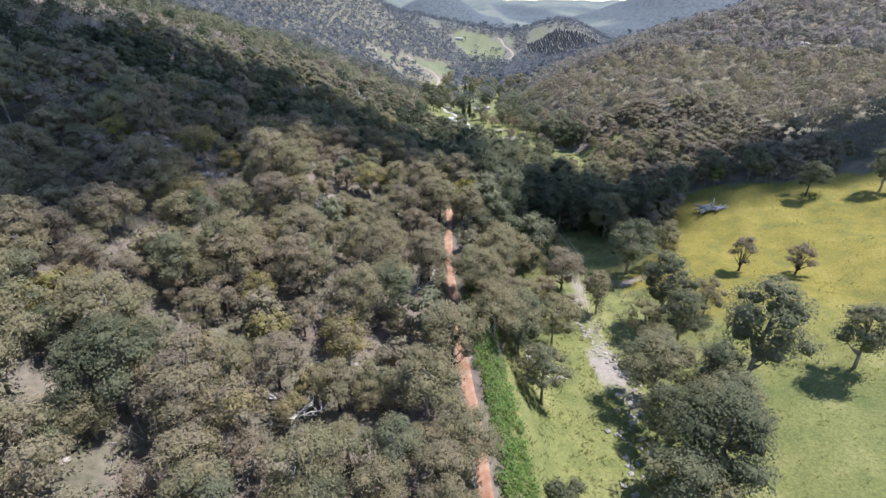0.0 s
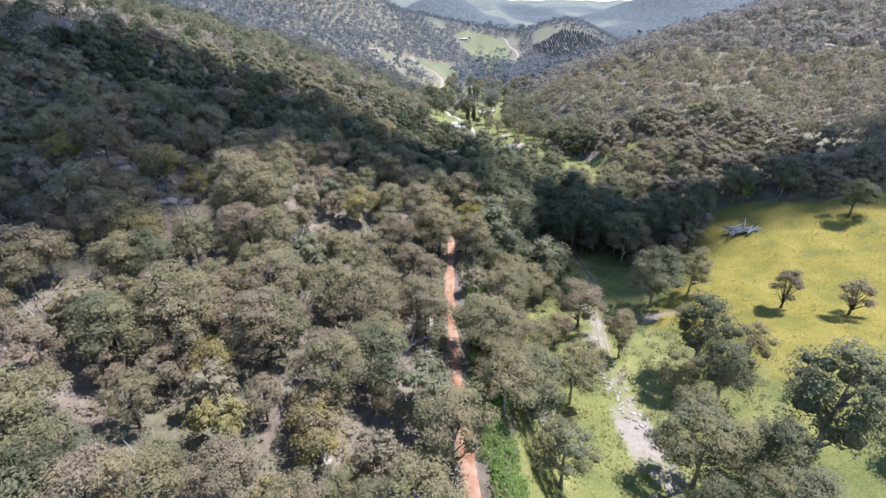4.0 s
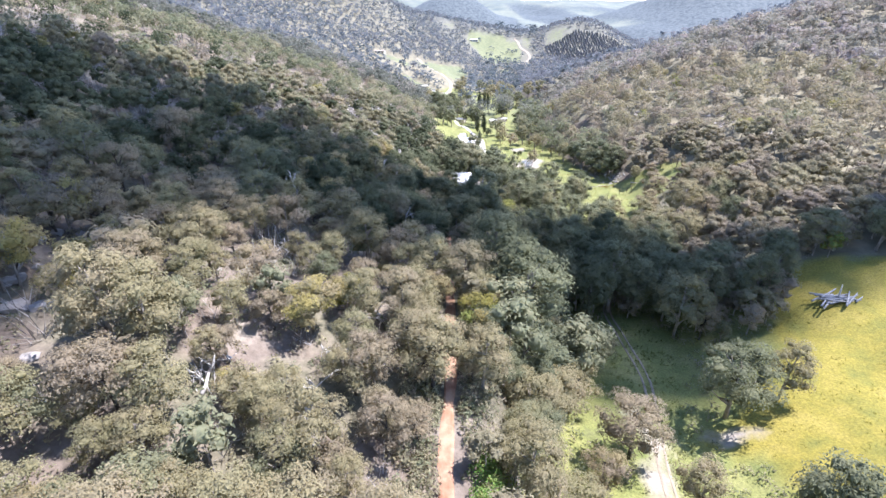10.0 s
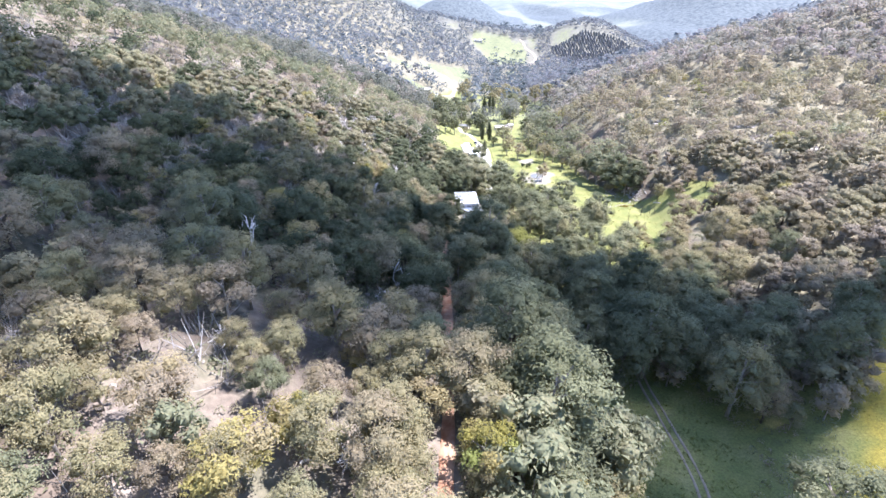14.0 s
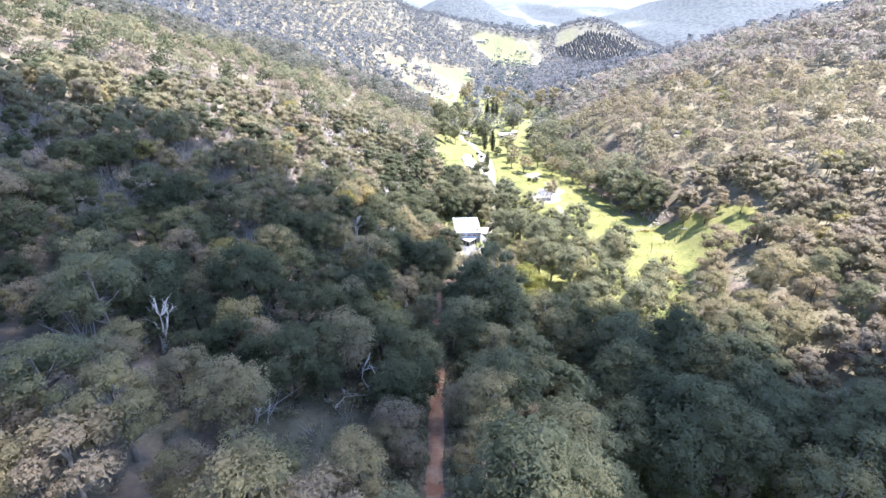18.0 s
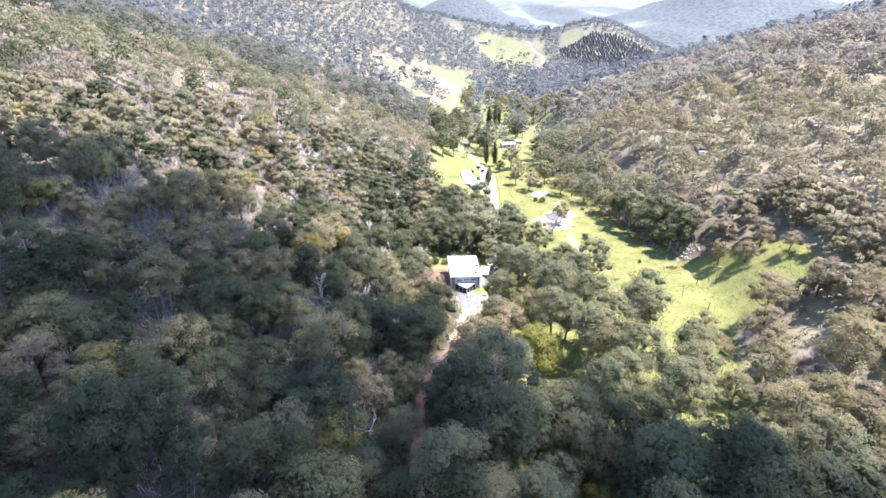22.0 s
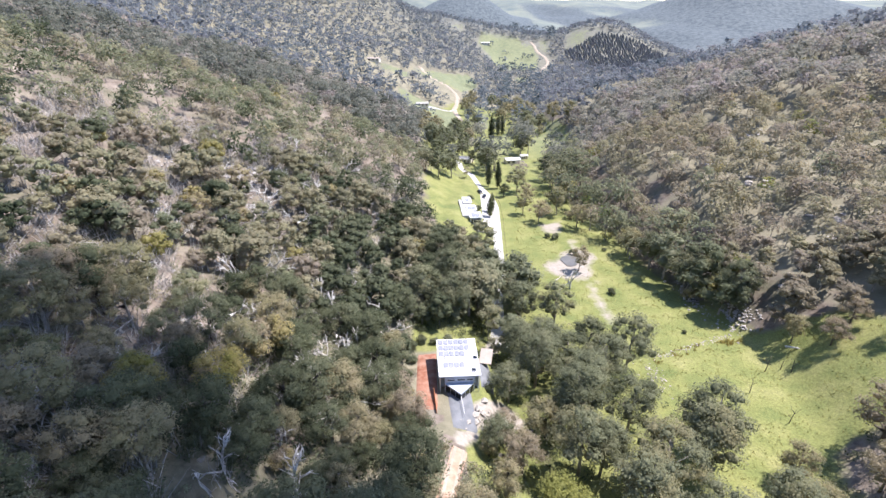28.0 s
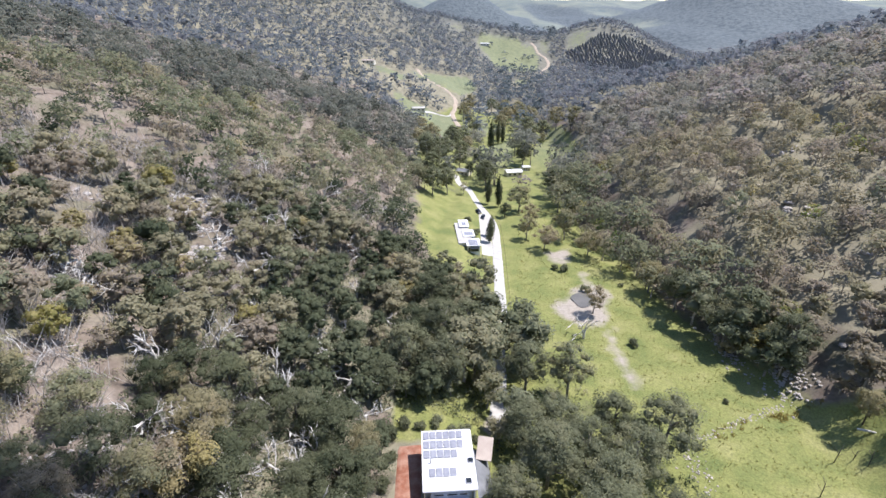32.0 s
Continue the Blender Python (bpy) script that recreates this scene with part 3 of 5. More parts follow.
def crown_plan(rng, height, reach, clumps, clump, low=0.36):
    """Trunk and limb paths, and leaf clumps filling an egg-shaped crown."""
    lean = rng.uniform(-0.06, 0.06, 2) * height
    def stem(f):
        return np.array((lean[0] * f, lean[1] * f, height * f))
    trunk = [np.array((0, 0, -0.6)), stem(0.25), stem(0.5), stem(0.8)]
    tubes = [(trunk, [height * 0.026, height * 0.019, height * 0.013, height * 0.004])]
    centres, radii = [], []
    mid, half = (low + 0.94) / 2, (0.94 - low) / 2
    for i in range(clumps):
        f = low + (0.94 - low) * (i + rng.uniform(0.1, 0.9)) / clumps
        wide = math.sqrt(max(0.12, 1 - ((f - mid + 0.05) / (half * 1.08)) ** 2))
        a = i * 2.4 + rng.uniform(-0.5, 0.5)
        out = reach * wide * rng.uniform(0.45, 0.9)
        c = stem(f) + np.array((math.cos(a) * out, math.sin(a) * out, 0))
        centres.append(c)
        radii.append(clump * rng.uniform(0.7, 1.2) * (0.75 + 0.3 * wide))
        if i % 3 == 0:
            start = stem(max(0.15, f - 0.2))
            tubes.append(([start, (start + c) / 2 + np.array((0, 0, -0.02 * height)), c], [height * 0.011, height * 0.007, height * 0.002]))
    c = np.array(centres)
    c[:, 2] = np.minimum(c[:, 2], height - 0.6 * clump)
    return tubes, c, np.array(radii)


KINDS = {  # height, reach, limbs, clump radius, leaves, leaf size, tint, trunk, label
    "gum_tree": (9.0, 3.6, 17, 1.42, 4600, 0.15, 0.42, BARK, "grey-green gum tree with an open, clumpy crown"),
    "box_tree": (8.6, 3.7, 17, 1.42, 4600, 0.15, 0.58, BARK_DARK, "brownish box tree with a dull, airy crown"),
    "wattle_tree": (7.0, 3.2, 12, 1.36, 2500, 0.185, 0.80, BARK, "yellow-green wattle with a bushy crown"),
    "river_gum": (15.0, 5.4, 26, 2.1, 5600, 0.23, 0.28, BARK, "tall dark green river gum by the creek"),
    "scrub_tree": (8.0, 3.2, 15, 1.46, 4200, 0.155, 0.14, BARK_DARK, "dark green scrubby tree with a dense crown"),
}
rng0 = np.random.RandomState(11)


def tree_model(kind, seed):
    h, reach, limbs, clump, leaves, size, tint, bark, label = KINDS[kind]
    r = np.random.RandomState(seed)
    tubes, c, rad = crown_plan(r, h * r.uniform(0.9, 1.1), reach * r.uniform(0.9, 1.15), limbs, clump)
    v, f, k, cores = leafy(r, c, rad, leaves, size, 0.46, 0.2)
    jig = r.uniform(-0.06, 0.06, len(c)) + (r.uniform(-0.13, 0.13) if kind in ("gum_tree", "box_tree", "wattle_tree") else 0.0)
    root = thing(kind, label, "tree", group=kind.replace("_", " ") + "s of the wood")
    part("trunk", tubes_mesh("trunk", tubes, bark), root)
    tone = np.clip(r.normal(0.5, 0.10, len(f)) * np.where(cores, 0, 1) + np.where(cores, 0.42, 0) + r.uniform(-0.2, 0.2, len(c))[k], 0, 1)
    part("crown", tri_mesh("crown", v, f, [LEAF], {"tint": tint + jig[k], "leaf_tone": tone}, np.zeros(len(f)), cores), root)
    return root


MODELS = {k: [tree_model(k, 40 + 7 * i + 100 * j) for i in range(6)] for j, k in enumerate(KINDS)}
used_models = set()


def plant(kind, x, y, scale, turn=None, lift=0.0):
    i = int(rng0.randint(0, 6))
    m = Matrix.LocRotScale((x, y, float(ground_z(x, y)) + lift), Euler((0, 0, rng0.uniform(0, 6.28) if turn is None else turn)), (scale, scale, scale * rng0.uniform(0.9, 1.12)))
    ob = MODELS[kind][i]
    if (kind, i) not in used_models:
        used_models.add((kind, i))
        ob.matrix_basis = m
        return ob
    return copy_thing_scaled(ob, m)


def copy_thing_scaled(ob, m):
    """A copy whose scale comes from m alone."""
    keep = ob.matrix_basis.copy()
    ob.matrix_basis = Matrix.Identity(4)
    c = copy_thing(ob, m)
    ob.matrix_basis = keep
    return c


def to_path(x, y):
    """Distance in plan from the line of flight."""
    return np.hypot(x, np.maximum(0, y + 60) + np.maximum(0, -275 - y))


def sight_lines(x, y):
    """Ground kept free of trees on the near side of the far paddocks."""
    r = np.zeros(np.shape(x), bool)
    far = (y > 150) & (y < 1300)
    for f in (0.02, 0.04, 0.06, 0.085):
        g = f * np.where(y > 900, 0.4, 1.0)
        u, v = x * (1 + g), y + g * (y + 60)
        for p in FIELDS:
            r |= far & inside(p, u, v)
        for key in ("upper", "upper_strip", "creek_flat", "hollow", "paddock"):
            if f < 0.05:
                r |= far & inside(MEADOWS[key], u, v)
    return r


def scatter(cell, seed, margin=40):
    """Jittered plan points of the wood that the valley shows."""
    r = np.random.RandomState(seed)
    xs, ys = np.meshgrid(np.arange(-900, 900, cell), np.arange(-262 if margin < 50 else -330, 1500 if margin < 50 else 200, cell))
    x = xs.ravel() + r.uniform(-0.48, 0.48, xs.size) * cell
    y = ys.ravel() + r.uniform(-0.48, 0.48, xs.size) * cell
    keep = (np.abs(x) < 0.97 * (y + 285) + margin) & ~open_ground(x, y) & ~sight_lines(x, y)
    return x[keep], y[keep]


OUTCROPS = [(-73, 61, 7.5), (-60, 41, 6.5), (-49, -16, 3.5), (-88, 52, 6.0)]


def clear_of_roads(x, y):
    off = x - np.interp(y, [p[1] for p in TRACK_LINE], [p[0] for p in TRACK_LINE])
    t = (off > np.where(y < -192, 3.9, np.where(y > -66, 5.6, np.where((y > -122) & (y < -80), 2.6, 1.9)))) | (off < -np.where(y > -66, 4.0, 2.1))
    t |= y > -20
    t &= (np.abs(x - np.interp(y, [p[1] for p in DRIVE_LINE], [p[0] for p in DRIVE_LINE])) > np.where(y < 55, 2.0, 4)) | (y < 19) | (y > 235)
    t &= ~((x > -12) & (x < 10) & (y > -17) & (y < 18)) & ~((x > -4) & (x < 4) & (y > -23) & (y < -8)) & ~((x > -6.6) & (x < -2.6) & (y > -51) & (y < -45)) & ~((x > 1.4) & (x < 4.6) & (y > -48) & (y < -44))
    t &= ~((x > 28) & (x < 48) & (y > 206) & (y < 270)) & ~(inside(VALLEY_HEAD, x, y) & (waves(x, y, 14, 57) > -0.15)) & ~((np.abs(x + 47) < 13) & (y > 420) & (y < 472)) & ~((np.abs(x - 3) < 10) & (np.abs(y - 112) < 22))
    for ox, oy, reach in OUTCROPS:
        t &= np.hypot(x - ox, y - oy) > reach
    for p in SOILS.values():
        t &= ~inside(p, x, y)
    for lane, gap in ((FAR_LANE, 14), (FIELD_LANE, 10)):
        ys = sorted(p[1] for p in lane)
        lx = np.interp(y, ys, [p[0] for p in sorted(lane, key=lambda q: q[1])])
        t &= (np.abs(x - lx) > gap) | (y < ys[0] - 20) | (y > ys[-1])
    return t


def planted(x, y):
    """The creek flat and the valley floor, where each large tree has its own place."""
    return inside([(12, -250), (82, -250), (82, -126), (60, -121), (40, -116), (25, -133), (11, -160), (8, -200)], x, y) | inside([(4, -36), (46, -76), (92, -72), (92, -18), (64, 40), (22, 62), (14, 12), (9, -20)], x, y)


def zone(x, y, r):
    """Kind index of each tree: 0 gum, 1 box, 2 wattle, 3 river gum; and whether it stands at all."""
    bx, rx = curve_at(y, STATION, BENCH_X), curve_at(y, STATION, RIGHT_X)
    left, right = x < bx - 1, x > rx + 6
    u = r.uniform(size=len(x))
    patch = waves(x, y, 38, 31)
    k = np.where(left, np.where(u < 0.48 + 0.2 * patch, 0, np.where(u < 0.80 + 0.1 * waves(x, y, 45, 37), 1, 2)), np.where(right, np.where(u < 0.42, 0, np.where(u < 0.95, 1, 2)), np.where((u < 0.62) & (x > bx + 9), 3, np.where(u < 0.8, 0, np.where(u < 0.88, 1, 2)))))
    k = np.where(left & (y > -70) & (k == 1) & (r.uniform(size=len(x)) < 0.65), 0, k)
    k = np.where((x < bx + 6) & (y > -115) & (y < 130) & (r.uniform(size=len(x)) < np.where(y < -48, 0.72, np.where((x > -34) & (y > -38), 0.8, np.where(x > -30, 0.5, 0.25))) + 0.25 * waves(x, y, 30, 39)), 4, k)
    k = np.where((y > 330) & (k == 3) & (u < 0.45), 0, k)
    k = np.where((x > -34) & (x < bx + 4) & (y > -12) & (y < 32) & (u < 0.93), 4, k)
    bare = waves(x, y, 26, 33) + 0.5 * waves(x, y, 11, 35)
    stand = np.where(left, bare < np.where(y < -185, 0.95, np.where((x < -52) & (y > -60) & (y < 130), 0.5, np.where(y > -60, 0.85, 0.62))), np.where(right, bare < 1.5, bare < 1.3))
    return k, stand & clear_of_roads(x, y) & ~planted(x, y)


NAMES = list(KINDS)
r1 = np.random.RandomState(77)
x, y = scatter(5.5, 71)
d = to_path(x, y)
k, stand = zone(x, y, r1)
d3 = np.hypot(d, 70 - ground_z(x, y) - 6)
near = stand & (d3 < 95) & (y < 72) & (r1.uniform(size=len(x)) < np.where(k == 3, 0.62, np.where(y < -120, 0.88, 1.0)))
quota = {0: 280, 1: 200, 2: 90, 3: 90, 4: 170}
order = np.argsort(d3)
taken = np.zeros(len(x), bool)
for i in order:
    if near[i] and quota[k[i]] > 0:
        quota[k[i]] -= 1
        taken[i] = True
        plant(NAMES[k[i]], x[i], y[i], 0.68 + 0.85 * r1.uniform() ** 1.6)


def woodland(name, x, y, k, limbs, leaves, leaf, label, seed, size=1.0, trunks=True, mat=LEAF_WOOD, shift=None, fill=0.82, swell=1.0):
    """Many trees joined into one mesh of rounded foliage, leaf sprays and simple trunks."""
    r = np.random.RandomState(seed)
    verts, faces, tint, tone, slot, rounded, base = [], [], [], [], [], [], 0
    z = ground_z(x, y)
    shift = np.zeros(len(x)) if shift is None else shift
    for kind in range(5):
        h, reach, _, clump, _, _, tn, _, _ = KINDS[NAMES[kind]]
        for v in range(5):
            sel = np.where((k == kind) & (np.arange(len(x)) % 5 == v))[0]
            if not len(sel):
                continue
            rr = np.random.RandomState(900 + 31 * v + kind)
            _, c, rad = crown_plan(rr, h, reach, limbs, clump * swell)
            tv, tf, kk, cores = leafy(rr, c, rad, int(leaves * (reach / 3.6) ** 0.7), leaf * (reach / 3.6) ** 0.6, fill, 0.16)
            wood = np.zeros(len(tf))
            if trunks:
                w, o = 0.022 * h, len(tv)
                tv = np.concatenate([tv, [(-w, -w, -0.6), (w, -w, -0.6), (0, w, -0.6), (0, 0, 0.62 * h)]])
                tf = np.concatenate([tf, [(o, o + 1, o + 3), (o + 1, o + 2, o + 3), (o + 2, o, o + 3)]])
                kk, cores, wood = np.concatenate([kk, [0, 0, 0]]), np.concatenate([cores, [False] * 3]), np.concatenate([wood, [1, 1, 1]])
            n, m = len(sel), len(tf)
            s = size * (0.72 + 0.62 * r.uniform(0, 1, n) ** 1.3)
            a = r.uniform(0, 6.283, n)
            ca, sa = (np.cos(a) * s)[:, None], (np.sin(a) * s)[:, None]
            X = tv[None, :, 0] * ca - tv[None, :, 1] * sa + x[sel][:, None]
            Y = tv[None, :, 0] * sa + tv[None, :, 1] * ca + y[sel][:, None]
            Z = tv[None, :, 2] * (s * r.uniform(0.85, 1.15, n))[:, None] + z[sel][:, None]
            verts.append(np.stack([X, Y, Z], -1).reshape(-1, 3))
            faces.append((tf[None] + (np.arange(n) * len(tv))[:, None, None]).reshape(-1, 3) + base)
            base += n * len(tv)
            tint.append(((tn + shift[sel] + r.normal(0, 0.06, n))[:, None] + rr.uniform(-0.04, 0.04, m)[None]).ravel())
            tone.append(np.clip(np.repeat(r.normal(0.48, 0.14, n), m) + np.tile(np.where(cores, -0.04, rr.normal(0, 0.06, m)) + rr.uniform(-0.17, 0.17, len(c))[kk], n), 0, 1))
            slot.append(np.tile(wood, n)), rounded.append(np.tile(cores, n))
    me = tri_mesh(name, np.concatenate(verts), np.concatenate(faces), [mat, BARK], {"tint": np.clip(np.concatenate(tint), 0, 1), "leaf_tone": np.concatenate(tone)}, np.concatenate(slot), np.concatenate(rounded))
    return tagged(new(name, me), label, "woodland", kind="stuff")


mid = stand & ~taken & (d < 150) & (r1.uniform(size=len(x)) < np.where(k == 3, 0.62, 0.95))
woodland("woodland_near", x[mid], y[mid], k[mid], 11, 520, 0.40, "dense grey-green gum woodland on the valley slopes", 5, shift=np.where(x[mid] > curve_at(y[mid], STATION, RIGHT_X) + 6, 0.06, 0.0), fill=0.62, swell=1.18)
x, y = scatter(7.0, 74, 130)
k, stand = zone(x, y, r1)
sel = stand & ((np.abs(x) > 0.97 * (y + 285) + 38) | (y < -262)) & (np.abs(x) < 190)
woodland("woodland_margin", x[sel], y[sel], k[sel], 8, 90, 0.85, "grey-green gum woodland beside the valley track", 8, 1.1, True, fill=0, swell=1.3)
x, y = scatter(7.0, 72)
d = to_path(x, y)
k, stand = zone(x, y, r1)
k = np.where((x < 0) & (k == 1) & (r1.uniform(size=len(x)) < 0.6), 4, k)
sel = stand & (d >= 150) & (d < 265)
woodland("woodland_slope", x[sel], y[sel], k[sel], 11, 215, 0.62, "grey-green and brown gum woodland on the valley sides", 9, 1.08, True, LEAF_WOOD, np.where(x[sel] < 0, -0.11, 0.05), 0, 1.18)
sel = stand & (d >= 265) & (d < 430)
woodland("woodland_middle", x[sel], y[sel], k[sel], 10, 115, 0.88, "grey-green and brown gum woodland on the hillsides", 6, 1.12, True, LEAF_MID_HAZE, np.where(x[sel] < 0, -0.22, -0.02), 0, 1.2)
x, y = scatter(9.6, 73)
d = to_path(x, y)
k, stand = zone(x, y, r1)
sel = stand & (d >= 430) & ~inside(PLANTATION, x, y)
copse = np.array([(98, 1128), (104, 1120), (140, 1105), (146, 1098), (152, 1108), (135, 1095), (150, 1090), (158, 1098), (143, 1114), (84, 1070), (92, 1050), (120, 1060), (70, 1150), (112, 1030), (128, 1040), (24, 700), (20, 690), (14, 680), (17, 672), (10, 668), (-45, 590), (-38, 580)], float)
x, y, k, sel = np.append(x, copse[:, 0]), np.append(y, copse[:, 1]), np.append(k, np.arange(len(copse)) % 2 * 4), np.append(sel, np.ones(len(copse), bool))
woodland("woodland_far", x[sel], y[sel], k[sel], 4, 18, 1.9, "distant gum woodland on the far slopes", 7, 1.2, False, LEAF_HAZED, None, 0, 1.7)

# dark pines in rows on the far hill
r5 = np.random.RandomState(41)
px, py = np.meshgrid(np.arange(230, 470, 6.5), np.arange(845, 1185, 6.5))
px, py = px.ravel() + r5.uniform(-1.6, 1.6, px.size), py.ravel() + r5.uniform(-1.6, 1.6, px.size)
ok = inside(PLANTATION, px, py)
px, py = px[ok], py[ok]
cone_v, cone_f = [], []
for low, high, wide in ((0.08, 0.55, 2.9), (0.3, 0.78, 2.2), (0.52, 1.0, 1.5)):
    o = len(cone_v)
    cone_v += [(math.cos(a) * wide * w, math.sin(a) * wide * w, low) for a, w in zip(np.arange(8) * 0.7854 + low * 3, (1, 0.62, 1.1, 0.6, 0.95, 0.68, 1.05, 0.6))] + [(0, 0, high)]
    cone_f += [(o + i, o + (i + 1) % 8, o + 8) for i in range(8)]
cone_v, cone_f = np.array(cone_v), np.array(cone_f)
pine_h, pine_w = r5.uniform(5, 8.5, len(px)), r5.uniform(0.9, 1.3, len(px))
pv = cone_v[None] * np.stack([pine_w, pine_w, pine_h], -1)[:, None, :] + np.stack([px, py, ground_z(px, py)], -1)[:, None, :]
pf = cone_f[None] + (np.arange(len(px)) * len(cone_v))[:, None, None]
pn = len(px) * len(cone_f)
tagged(new("pine_plantation", tri_mesh("pine_plantation", pv.reshape(-1, 3), pf.reshape(-1, 3), [LEAF_HAZED], {"tint": np.repeat(np.clip(r5.normal(0.72, 0.08, len(px)), 0, 1), len(cone_f)), "leaf_tone": np.repeat(r5.uniform(0.2, 0.7, len(px)), len(cone_f))}, np.zeros(pn), np.zeros(pn, bool))),
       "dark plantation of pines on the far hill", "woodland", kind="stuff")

# ---- cloud that shades the middle of the valley --------------------------
SHADE = [(-330, -12), (-190, -22), (-150, -14), (-110, -20), (-70, -18), (-44, -21), (-30, -27), (-16, -35), (-8, -42), (10, -52), (30, -56), (46, -66), (60, -76), (80, -82), (100, -84), (130, -72), (152, -60), (330, -58),
         (330, -113), (110, -115), (92, -109), (80, -122), (62, -133), (50, -142), (36, -143), (24, -136), (14, -132), (5, -136), (-8, -137), (-24, -138), (-42, -135), (-50, -142), (-56, -166), (-58, -192), (-66, -204), (-76, -214), (-330, -216)]
bm = bmesh.new()
rc = np.random.RandomState(3)
cx, cy = np.meshgrid(np.arange(-330, 330, 8.6), np.arange(-222, 20, 8.6))
cx, cy = cx.ravel() + rc.uniform(-1.8, 1.8, cx.size), cy.ravel() + rc.uniform(-1.8, 1.8, cx.size)
ok = inside(SHADE, cx + rc.normal(0, 2, cx.size), cy + rc.normal(0, 2, cx.size))
for px, py in zip(cx[ok], cy[ok]):
    low_z = float(ground_z(px, py)) + 6
    c = Vector((px, py, low_z)) + SUN_WAY * ((1300.0 - low_z + rc.uniform(-25, 25)) / SUN_WAY.z)
    bmesh.ops.create_icosphere(bm, subdivisions=1, radius=rc.uniform(5.5, 6.4), matrix=Matrix.Translation(c))
me = bpy.data.meshes.new("cloud")
bm.to_mesh(me)
bm.free()
me.materials.append(CLOUD_WHITE)
tagged(new("cloud", me), "low white cumulus cloud drifting over the valley", "cloud", kind="structure")

